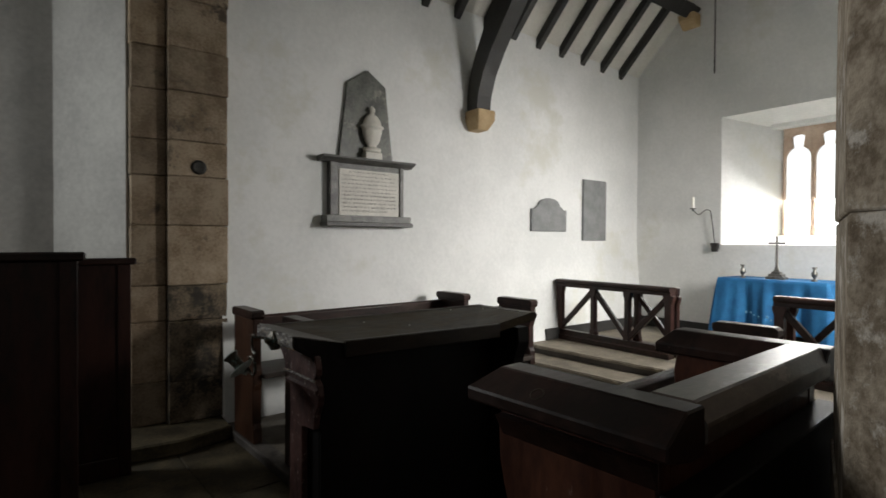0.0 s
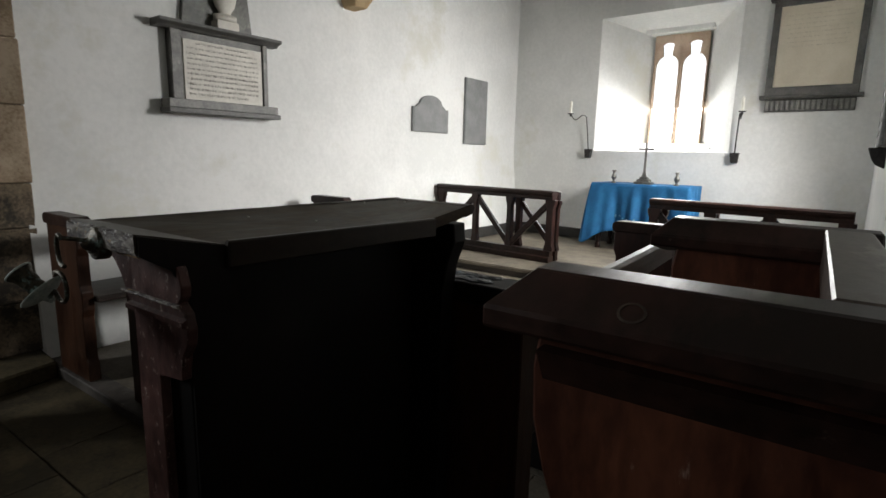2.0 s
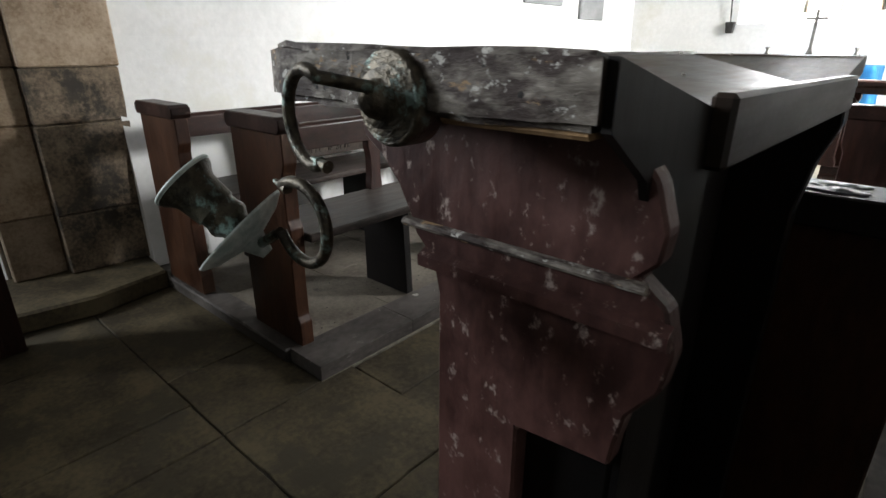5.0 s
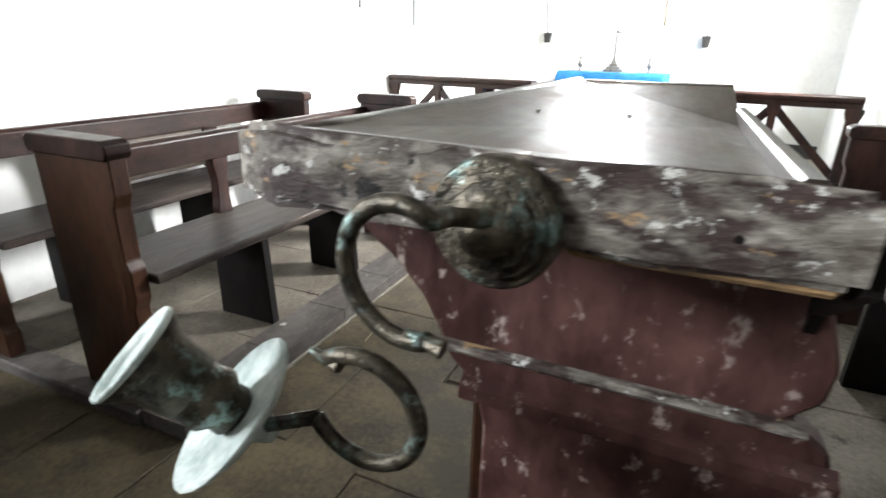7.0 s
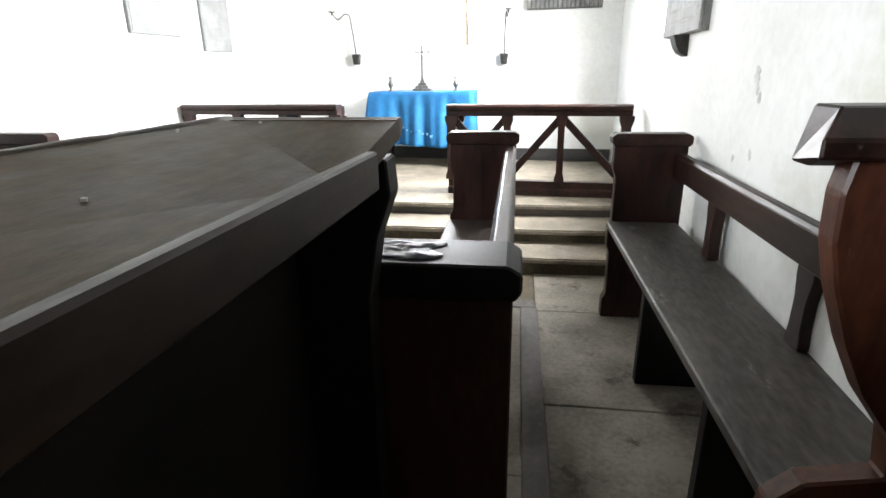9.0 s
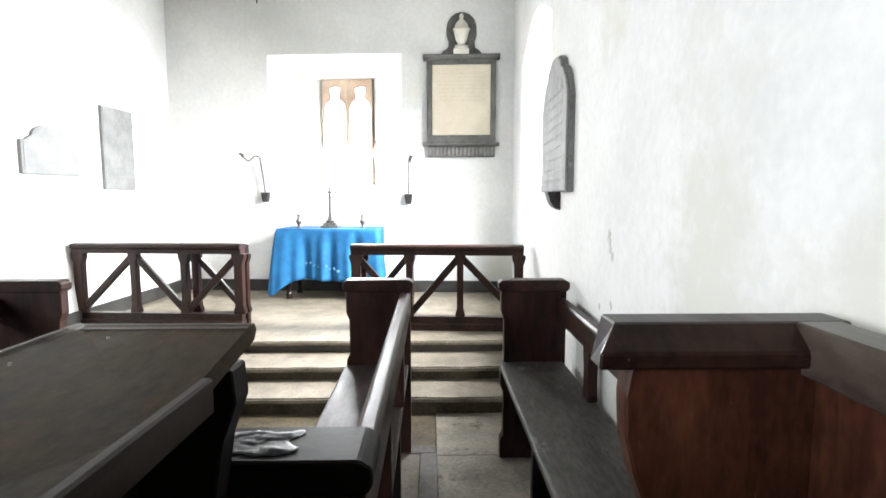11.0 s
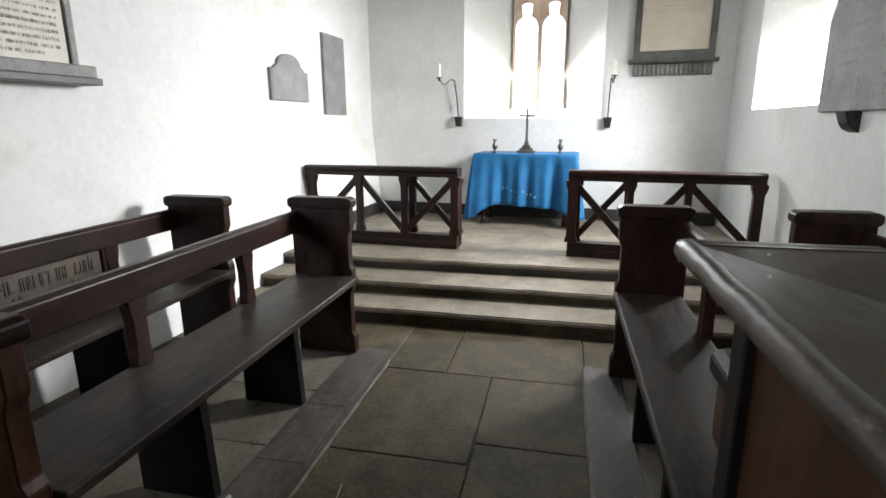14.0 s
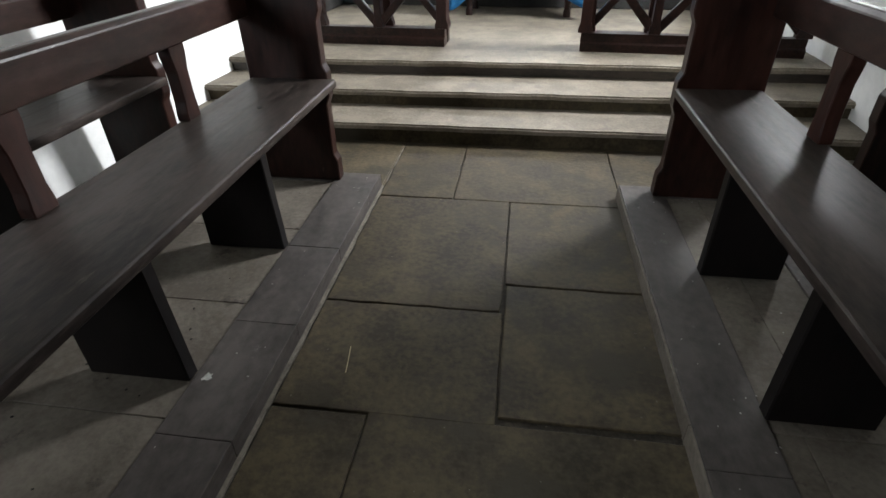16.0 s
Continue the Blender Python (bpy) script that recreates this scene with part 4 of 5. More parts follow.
def reading_desk():
    """Narrow reading desk: worn thick end board, sloping top with a book lip, bracketed end panel, open kneehole."""
    q_w, q_e = -2.735, -1.855
    r = root("reading_desk", stall(0.0, 0.0, 0.0), "dark oak reading desk with worn grey end board, sloping top", "desk")
    # worn west board with rounded north nose, its top falling towards the leaf
    top, bot = 1.213, 1.177
    q_j = q_w + 0.150
    prof = [(0.862, q_w), (0.864, q_j), (0.66, q_j - 0.081), (0.632, q_j - 0.093), (0.614, q_j - 0.104), (0.608, q_w + 0.032), (0.616, q_w + 0.010), (0.642, q_w - 0.002)]
    bm = prism(prof, "z", bot, top)
    bmesh.ops.bevel(bm, geom=[e for e in bm.edges if abs(e.verts[0].co.z - e.verts[1].co.z) < 1e-6], offset=0.004, segments=2, affect="EDGES")
    bmesh.ops.subdivide_edges(bm, edges=[e for e in bm.edges if e.calc_length() > 0.04], cuts=14, use_grid_fill=True)
    for v in bm.verts:
        across = min(1.0, max(0.0, (v.co.x - 0.62) / 0.24))
        along = max(0.0, (v.co.y - q_w) / (0.151 - 0.398 * (0.866 - v.co.x)))
        drop = along * (0.008 + 0.026 * across) + 0.002 * across
        up = min(1.0, max(0.0, (v.co.z - bot) / (top - bot)))
        face = max(0.0, 1 - abs(v.co.y - q_w) / 0.02)
        n = (noise.noise(v.co * 38) * 0.0045 + noise.noise(v.co * 95) * 0.003) * face
        v.co.z -= drop * up
        v.co.y += n
        v.co.z += n * 0.5
    board = part("end_board", bm, WORN, r, "worn pale grey end board, chipped and pitted")
    board.data.materials.append(NOSEW)
    for f in board.data.polygons:
        f.material_index = 0 if f.normal.y < -0.3 or f.center.x < 0.66 else 1
    # shade on the desk's south side is in this part's black colour
    part("end_cheek", prism([(q_w + 0.004, 1.178), (q_w + 0.004, 1.2075), (q_j - 0.002, 1.1755), (q_j - 0.002, 0.064), (q_w + 0.0735, 0.064), (q_w + 0.0735, 1.10), (q_w + 0.05, 1.15)], "x", 0.8625, 0.8675), BLACKW, r, "side of the desk end, coloured near black for shade")
    # top: sloping leaf and the small level triangle at its east end
    nz, sz = 1.205, 1.160
    a, b = (0.615, q_j - 0.099), (0.612, q_e)
    c, d, e = (0.872, q_e), (0.872, -2.14), (0.866, q_j + 0.001)
    bm = bmesh.new()
    up = [bm.verts.new(p) for p in ((*a, nz), (*b, 1.198), (*c, 1.198), (*d, sz), (*e, 1.175))]
    lo = [bm.verts.new((v.co.x, v.co.y, v.co.z - 0.028)) for v in up]
    bm.faces.new((up[0], up[4], up[3], up[1]))
    bm.faces.new((up[1], up[3], up[2]))
    bm.faces.new((lo[0], lo[1], lo[3], lo[4]))
    bm.faces.new((lo[1], lo[2], lo[3]))
    for i in range(5):
        j = (i + 1) % 5
        bm.faces.new((up[i], up[j], lo[j], lo[i]))
    bmesh.ops.recalc_face_normals(bm, faces=bm.faces)
    part("desk_top", bm, DESKW, r, "dusty brown oak top")
    part("book_lip", beam((0.872, q_j - 0.012, 1.164), (0.877, -2.03, 1.153), 0.015, 0.045, (0, 0, 1), 0.003), STALLD, r)
    part("rolled_edge", worn_bar([(0.617 - 0.00025 * k, q_j - 0.10 + (q_e - q_j + 0.10) * k / 24, 1.188 - 0.00016 * k) for k in range(25)], 0.017, 14), NOSEW, r, "rounded worn front edge", True)
    part("fillet", box(0.622, 0.700, q_j + 0.002, q_e - 0.02, 1.150, 1.172, 0.003), WOODZ, r)
    # moulded east edge and scrolled end panel
    part("east_edge", prism([(q_e - 0.02, 1.165), (q_e + 0.012, 1.172), (q_e + 0.022, 1.186), (q_e + 0.012, 1.1975), (q_e - 0.02, 1.1965)], "x", 0.60, 0.872), WOOD, r)
    # bracketed end panels: S-curve on both edges
    south = [(0.850, 1.177), (0.872, 1.150), (0.880, 1.125), (0.878, 1.108), (0.868, 1.098), (0.885, 1.085), (0.892, 1.06), (0.888, 1.035), (0.872, 1.012), (0.868, 0.99), (0.866, 0.972), (0.800, 0.965), (0.800, 0.0)]
    north = [(0.722, 0.0), (0.728, 1.045), (0.722, 1.07), (0.706, 1.085), (0.700, 1.10), (0.690, 1.118), (0.672, 1.138), (0.655, 1.15), (0.650, 1.177)]
    part("end_panel", prism(south + north, "y", q_w + 0.055, q_w + 0.072, 0.002), REDW, r, "scuffed red-brown bracketed end panel")
    # near-black lining carries the kneehole's shade in its colour
    part("end_lining", box(0.74, 0.862, q_w + 0.0725, q_w + 0.150, 0.063, 1.172, 0.003), BLACKW, r, "inner side of the desk end, coloured near black for shade")
    part("split_edge", box(0.772, 0.858, q_w + 0.006, q_w + 0.03, 1.1735, 1.1785, 0.002), RAWW, r, "split raw oak along the lower edge")
    for hp, hz, hs in ((0.792, 1.196, 0.0035), (0.826, 1.190, 0.003), (0.80, 1.193, 0.002), (0.70, 1.199, 0.002)):
        part("nail_hole", turned([(hs, -0.003), (hs, 0.0012), (hs * 0.4, 0.0014)], 8, m=Matrix.Translation((hp, q_w + 0.001, hz)) @ Matrix.Rotation(math.pi / 2, 4, "X")), BLACKW, r)
    part("moulding", prism([(q_w + 0.055, 1.091), (q_w + 0.051, 1.0915), (q_w + 0.049, 1.094), (q_w + 0.051, 1.0965), (q_w + 0.055, 1.097)], "x", 0.698, 0.874, 0.0), WORN, r, "rubbed half-round moulding")
    part("moulding", prism([(q_w + 0.055, 1.062), (q_w + 0.047, 1.066), (q_w + 0.047, 1.074), (q_w + 0.055, 1.078)], "x", 0.716, 0.890), REDW, r)
    # east panel coloured near black, as if in deep shade
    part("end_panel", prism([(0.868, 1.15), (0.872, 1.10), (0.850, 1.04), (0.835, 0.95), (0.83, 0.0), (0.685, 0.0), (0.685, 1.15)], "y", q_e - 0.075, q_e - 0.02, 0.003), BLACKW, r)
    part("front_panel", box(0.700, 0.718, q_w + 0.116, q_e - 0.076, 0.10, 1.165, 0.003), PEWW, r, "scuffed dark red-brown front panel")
    # lining and bottom rail: shade under the top given as black colour
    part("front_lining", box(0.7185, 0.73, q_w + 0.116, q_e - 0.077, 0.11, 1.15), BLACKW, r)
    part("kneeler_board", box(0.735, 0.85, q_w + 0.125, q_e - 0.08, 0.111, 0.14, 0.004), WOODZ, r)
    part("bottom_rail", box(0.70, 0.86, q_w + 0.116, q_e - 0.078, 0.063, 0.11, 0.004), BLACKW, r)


reading_desk()


def swing_sconce():
    """Brass candle bracket screwed to the desk's end board: two hoops, a tilted pan and socket."""
    r = root("candle_bracket", Matrix.Translation(ROSE), "tarnished greened brass candle bracket on the desk's end board", "sconce")
    o = Vector(ROSE)
    rose = Matrix.Rotation(math.pi / 2, 4, "X")
    part("rosette", turned([(0.0255, -0.016), (0.0255, 0.001), (0.0235, 0.004), (0.021, 0.001), (0.0195, 0.006), (0.0165, 0.003), (0.015, 0.009), (0.0115, 0.007), (0.0095, 0.013), (0.006, 0.017), (0.002, 0.019)], 28, m=rose), BRASS, r, "round brass rosette", True)

    def hoop(centre, rad, a0, a1, n=22):
        c = Vector(centre) - o
        return [c + Vector((-rad * math.cos(math.radians(a0 + (a1 - a0) * i / n)), 0.004 * math.sin(3 * i / n), rad * math.sin(math.radians(a0 + (a1 - a0) * i / n)))) for i in range(n + 1)]

    part("upper_hoop", tube([Vector((0.004, -0.014, 0.006)), Vector((-0.004, -0.026, 0.009))] + hoop(HOOP_A, HOOP_R, 120, -118), 0.0034, 10), BRASS, r, "", True)
    part("lower_hoop", tube(hoop(HOOP_B, HOOP_R, 56, 335), 0.0034, 10), BRASS, r, "", True)
    for cc, aa in ((HOOP_A, -118), (HOOP_B, 56)):
        p = hoop(cc, HOOP_R, aa, aa)[0]
        part("leaf", tube([p + Vector((0.006, 0, -0.001)), p, p + Vector((-0.008, 0, 0.0015))], 0.0034, 8, taper=0.4), BRASS, r, "greened leaf finial")
    pan = Vector(PAN) - o
    axis = (Vector(SOCKET) - Vector(PAN)).normalized()
    tilt = Matrix.Translation(pan) @ axis.to_track_quat("Z", "Y").to_matrix().to_4x4()
    part("drip_pan", turned([(0.004, -0.018), (0.009, -0.006), (0.025, -0.002), (0.034, 0.003), (0.035, 0.005), (0.025, 0.001), (0.009, 0.001)], 24, m=tilt), VERDI, r, "pale green corroded drip pan", True)
    cup = tilt @ Matrix.Diagonal((0.78, 0.78, 0.95, 1))
    part("candle_socket", turned([(0.010, 0.0), (0.014, 0.004), (0.0135, 0.009), (0.0175, 0.013), (0.018, 0.016), (0.0165, 0.020), (0.0165, 0.026), (0.0178, 0.028), (0.0168, 0.031), (0.0175, 0.038), (0.021, 0.044), (0.0255, 0.0485), (0.0265, 0.051), (0.0255, 0.0525), (0.0200, 0.049), (0.0180, 0.025)], 22, m=cup), BRASS, r, "turned brass candle socket", True)
    part("socket_rim", turned([(0.0262, 0.0505), (0.0275, 0.052), (0.0268, 0.0537), (0.0250, 0.0530), (0.0200, 0.0490), (0.0160, 0.0430), (0.0120, 0.0410)], 22, m=cup), VERDI, r, "greened socket rim", True)
    part("arm_end", tube([hoop(HOOP_B, HOOP_R, 335, 335)[0], pan - axis * 0.010], 0.0032, 8), BRASS, r)


ROSE, HOOP_A, HOOP_B, HOOP_R, PAN, SOCKET = (-1.051, 0.826, 1.185), (-1.065, 0.783, 1.177), (-1.082, 0.782, 1.118), 0.0236, (-1.141, 0.777, 1.098), (-1.1704, 0.7495, 1.1382)
swing_sconce()

# ---------------------------------------------------------------- clergy stall


def clergy_stall():
    r = root("clergy_stall", stall(0, 0, 0), "dark red-brown oak clergy stall with a thick moulded rail", "stall")
    zt = 1.216
    pw, pe = 1.395, 1.735
    qw, qe = -2.63, -1.86

    def section(q_in, q_top, q_out):
        return [(q_in, zt), (q_top, zt), (q_out, zt - 0.034), (q_out, zt - 0.056), (q_top + (q_in - q_top) * 0.3, zt - 0.072), (q_in, zt - 0.072)]

    def mitred(bm):
        """Cut back the open end of a rail."""
        for v in bm.verts:
            if v.co.x < pw + 0.01:
                v.co.x += 0.03 * (1 if v.co.z > zt - 0.02 else 0) + (0.015 if v.co.z < zt - 0.06 else 0)
        return bm

    part("west_rail", mitred(prism(section(-2.53, -2.583, -2.637), "x", pw - 0.02, pe + 0.012, 0.003)), WOOD, r, "thick chamfered rail")
    part("east_rail", mitred(prism(section(-1.872, -1.93, -1.968), "x", pw - 0.02, pe + 0.012, 0.003)), WOOD, r, "thick chamfered rail")
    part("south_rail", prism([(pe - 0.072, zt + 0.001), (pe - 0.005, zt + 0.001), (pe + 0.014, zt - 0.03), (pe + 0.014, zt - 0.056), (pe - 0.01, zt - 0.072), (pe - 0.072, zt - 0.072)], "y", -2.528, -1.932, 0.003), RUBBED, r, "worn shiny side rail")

    def side(q0, q1, name):
        prof = [(pw + 0.03, zt - 0.050), (pw + 0.022, zt - 0.10), (pw + 0.025, zt - 0.16), (pw + 0.04, zt - 0.22), (pw + 0.07, zt - 0.30), (pw + 0.105, zt - 0.37), (pw + 0.15, zt - 0.43), (pw + 0.16, 0.72), (pw + 0.06, 0.70), (pw + 0.02, 0.66), (pw + 0.01, 0.60), (pw + 0.01, 0.0), (pe - 0.02, 0.0), (pe - 0.02, zt - 0.050)]
        return part(name, prism(prof, "y", q0, q1, 0.004), STALLW, r, "scuffed red-brown end panel with an S-curved edge")

    side(-2.600, -2.560, "west_panel")
    side(-1.950, -1.910, "east_panel")
    part("back_panel", box(pe - 0.05, pe - 0.022, -2.559, -1.951, 0.0, zt - 0.073), STALLW, r, "red-brown back panel")
    # added black filler, darkens the gap where lit wall would show
    part("packing_board", box(pe - 0.019, 1.770, -2.60, -1.90, 0.0, 1.10, 0.003), BLACKW, r, "dark filler added between stall and pier")
    part("cove_moulding", prism([(-2.60, zt - 0.112), (-2.622, zt - 0.074), (-2.60, zt - 0.074)], "x", pw + 0.035, pe - 0.02), WOOD, r)
    part("seat", box(pw + 0.02, pe - 0.051, -2.559, -1.951, 0.47, 0.51, 0.006), SEATW, r)
    ring = Matrix.Translation((1.518, -2.6155, zt - 0.0205)) @ Matrix.Rotation(radians(32), 4, "X")
    part("knot_ring", turned([(0.013, -0.002), (0.013, 0.0006), (0.0105, 0.0008), (0.0105, -0.002)], 20, m=ring), NOSEW, r, "pale worn ring mark")


clergy_stall()

# ---------------------------------------------------------------- wall monuments


def urn(parent, m, s, mat, label):
    return part("urn", turned([(0.5 * s, 0), (0.5 * s, 0.35 * s), (0.30 * s, 0.36 * s), (0.25 * s, 0.5 * s), (0.42 * s, 0.85 * s), (0.55 * s, 1.5 * s), (0.56 * s, 1.75 * s), (0.66 * s, 1.80 * s), (0.66 * s, 1.92 * s), (0.52 * s, 2.02 * s), (0.48 * s, 2.3 * s), (0.34 * s, 2.6 * s), (0.13 * s, 2.8 * s), (0.17 * s, 3.2 * s), (0.02 * s, 3.4 * s)], 20, m=m), mat, parent, label, True)


def north_monument():
    """Wall monument: inscribed tablet below a tall tapered slab with an urn in relief. Built facing +x; u runs along the wall."""
    yc = 2.655
    r = root("wall_monument", Matrix.Translation((nx(yc), yc, 0)) @ Matrix.Rotation(math.atan2(NX0 - NX1, EY - WY), 4, "Z"), "grey and white marble monument with urn on a tapered slab", "monument")

    def P(u0, u1, d, z0, z1, bev=0.004):
        return box(0, d, u0, u1, z0, z1, bev)

    part("base_ledge", P(-0.44, 0.44, 0.14, 1.570, 1.605), MARBLED, r, "dark moulded marble ledge")
    part("base_ledge", P(-0.43, 0.43, 0.12, 1.605, 1.665), MARBLE, r)
    part("surround", P(-0.375, 0.375, 0.055, 1.665, 2.125), MARBLE, r, "grey marble surround")
    part("tablet", P(-0.290, 0.325, 0.068, 1.6655, 2.075, 0.003), MARBLEW, r, "white marble tablet")
    for s in (-1, 1):
        part("pilaster", P(-0.375 if s < 0 else 0.335, -0.300 if s < 0 else 0.375, 0.075, 1.665, 2.125), MARBLE, r)
    part("cornice", prism([(0.0, 2.125), (0.075, 2.125), (0.09, 2.14), (0.135, 2.155), (0.14, 2.175), (0.0, 2.175)], "y", -0.47, 0.47, 0.002), MARBLED, r, "dark marble cornice")
    slab = [(-0.275, 2.175), (0.275, 2.175), (0.195, 2.86), (0.01, 2.985), (-0.195, 2.845)]
    part("tapered_slab", prism(slab, "x", 0.0, 0.035, 0.003), MARBLEG, r, "veined dark green-grey marble slab")
    part("plinth", P(-0.055, 0.115, 0.12, 2.175, 2.235), MARBLEW, r)
    urn(r, Matrix.Translation((0.075, 0.03, 2.235)) @ Matrix.Diagonal((0.8, 1.42, 1, 1)), 0.125, MARBLEW, "weathered white marble urn")
    m = Matrix.Translation((0.0685, 0.0, 0)) @ Matrix.Rotation(math.pi / 2, 4, "Z")
    rows = []
    for k in range(11):
        z = 2.045 - k * 0.0345
        rows.append((z, -0.265 if k else -0.20, 0.30 if k not in (0, 10) else 0.22, 0.011 if k < 6 else 0.015))
    letters(r, m, rows, INK, 3, 0.0125)


north_monument()


def wall_tablet(y0, y1, z0, z1, arched, label):
    yc, w = (y0 + y1) / 2, (y1 - y0) / 2
    r = root("wall_tablet", Matrix.Translation((nx(yc), yc, 0)) @ Matrix.Rotation(math.atan2(NX0 - NX1, EY - WY), 4, "Z"), label, "tablet", "north wall tablets")
    if arched:
        prof = [(-w, z0), (w, z0), (w, z1 - 0.135), (w * 0.86, z1 - 0.14), (w * 0.70, z1 - 0.105)]
        prof += [(w * 0.62 * math.cos(math.pi * i / 10), z1 - 0.095 + 0.095 * math.sin(math.pi * i / 10)) for i in range(11)]
        prof += [(-w * 0.70, z1 - 0.105), (-w * 0.86, z1 - 0.14), (-w, z1 - 0.135)]
    else:
        prof = [(-w, z0), (w, z0), (w, z1), (-w, z1)]
    part("slab", prism(prof, "x", 0.0, 0.03, 0.003), SLATE, r)
    cy = sum(p[0] for p in prof) / len(prof)
    cz = (z0 + z1) / 2
    inner = [((u - cy) * 0.93 + cy, (z - cz) * 0.94 + cz) for u, z in prof]
    part("panel", prism(inner, "x", 0.03, 0.0335, 0.001), SLATE, r, "flat grey inscribed face")


wall_tablet(4.835, 5.455, 1.568, 1.965, True, "arched grey slate wall tablet")
wall_tablet(5.79, 6.262, 1.46, 2.24, False, "tall rectangular grey slate wall tablet")


def east_monument():
    r = root("wall_monument", Matrix.Translation((-0.775, EY, 0)) @ Matrix.Rotation(-math.pi / 2, 4, "Z"), "dark grey framed marble monument with a cream tablet and urn", "monument")
    # local x points out of the wall, y runs north to south across it

    def P(u0, u1, d0, d1, z0, z1, bev=0.004):
        return box(d0, d1, u0, u1, z0, z1, bev)

    part("gadrooned_base", P(-0.375, 0.375, 0, 0.05, 1.835, 1.955), MARBLED, r)
    for i in range(17):
        u = -0.352 + i * 0.044
        part("flute", prism([(u - 0.016, 1.845), (u + 0.016, 1.845), (u + 0.018, 1.945), (u - 0.018, 1.945)], "x", 0.05, 0.066, 0.006), MARBLE, r)
    part("ledge", prism([(0, 1.955), (0.085, 1.96), (0.10, 1.98), (0.10, 1.995), (0, 1.995)], "y", -0.425, 0.425, 0.003), MARBLED, r)
    part("frame_bottom", P(-0.385, 0.385, 0, 0.075, 1.995, 2.075), MARBLED, r)
    part("frame_top", P(-0.385, 0.385, 0, 0.075, 2.845, 2.90), MARBLED, r)
    for a, b in ((-0.385, -0.325), (0.325, 0.385)):
        part("frame_side", P(a, b, 0, 0.075, 2.075, 2.845), MARBLED, r)
    part("tablet", P(-0.325, 0.325, 0, 0.045, 2.075, 2.845, 0.0), CREAM, r, "cream marble tablet with faded lettering")
    part("cornice", prism([(0, 2.90), (0.085, 2.90), (0.12, 2.93), (0.12, 2.945), (0, 2.945)], "y", -0.425, 0.425, 0.003), MARBLED, r)
    prof = [(-0.24, 2.945), (0.24, 2.945), (0.20, 3.0), (0.15, 3.03), (0.14, 3.09), (0.165, 3.16)]
    prof += [(0.165 * math.cos(math.radians(a)), 3.24 + 0.17 * math.sin(math.radians(a))) for a in range(0, 181, 15)]
    prof += [(-0.165, 3.16), (-0.14, 3.09), (-0.15, 3.03), (-0.20, 3.0)]
    part("crest", prism(prof, "x", 0, 0.035, 0.003), MARBLED, r, "dark scrolled crest")
    part("plinth", P(-0.085, 0.085, 0.035, 0.13, 2.945, 3.0), MARBLEW, r)
    urn(r, Matrix.Translation((0.085, 0, 3.0)) @ Matrix.Diagonal((0.7, 1.3, 1, 1)), 0.112, MARBLEW, "white marble urn")
    m = Matrix.Translation((0.0455, 0, 0)) @ Matrix.Rotation(math.pi / 2, 4, "Z")
    rows = [(2.79 - k * 0.042, -0.08 if k == 0 else -0.27 + 0.02 * (k % 3), 0.08 if k == 0 else 0.28 - 0.03 * (k % 2), 0.010) for k in range(9)]
    letters(r, m, rows, INKF, 5, 0.014)


east_monument()


def south_tablet():
    """Shaped memorial slab standing off the south wall on a small bracket."""
    r = root("memorial_slab", S_M, "pale grey shaped memorial slab with worn lettering on a bracket", "tablet")
    c = S_TABLET

    def outline(k):
        half = [(0.41, 1.42), (0.41, 1.93), (0.395, 1.965), (0.35, 2.04), (0.28, 2.10), (0.215, 2.125), (0.19, 2.165), (0.11, 2.20), (0.03, 2.212)]
        half = [(u * k, 1.42 + 0.008 * (1 - k) * 20 + (z - 1.42) * (1 - (1 - k) * 0.9)) for u, z in half]
        return [(c + u, z) for u, z in half] + [(c - u, z) for u, z in reversed(half)]

    part("backing", prism(outline(1.0)[::-1], "y", -0.030, 0.0, 0.004), MARBLE, r, "dark rough backing slab")
    part("face", prism(outline(0.985)[::-1], "y", -0.046, -0.030, 0.004), SLABG, r, "grey worn stone face")
    rows = [(1.97 - k * 0.062, c - 0.33 + 0.03 * (k % 3), c + 0.33 - 0.04 * (k % 2), 0.022) for k in range(9)]
    letters(r, Matrix.Translation((0, -0.0462, 0)), rows, MARBLE, 15, 0.026, 0.0008)
    part("bracket", prism([(-0.08, 1.42), (0.0, 1.42), (0.0, 1.31), (-0.04, 1.33), (-0.06, 1.36)], "x", c - 0.06, c + 0.06, 0.004), IRON, r, "dark bracket")


S_TABLET = 2.765
SLABG = material("worn_grey_stone", (0.15, 0.15, 0.148), (0.25, 0.25, 0.245), 6.0, 0.65, 0.3, 50, spots=(0.11, 0.108, 0.10), spot_scale=7, spot_at=0.62)
south_tablet()

tagged(part("hanging_rod", tube([(-3.06, EY - 0.05, 3.54), (-3.06, EY - 0.05, 4.75)], 0.008, 8), IRON), "thin iron rod hanging from the roof", "rod")

# ---------------------------------------------------------------- pulpit side, nave end


def nave_box(x, y0, y1, z, depth, label, mat):
    r = root("box_pew", at(x, 0, 0), label, "box pew", "nave box pews")
    part("panel", box(-depth, 0, y0, y1, 0, z - 0.04, 0.004), mat, r)
    part("rail", box(-depth - 0.02, 0.025, y0, y1 + 0.03, z - 0.04, z, 0.008), WOOD, r)
    part("stile", box(0.0, 0.015, y1 - 0.07, y1, 0, z - 0.04, 0.003), WOODZ, r)
    part("plinth", box(0.0, 0.02, y0, y1 - 0.07, 0, 0.12, 0.004), WOODZ, r)


nave_box(-2.60, -1.4, 0.455, 1.385, 0.05, "red-brown panelled box pew with a dark top rail", WOODZ)
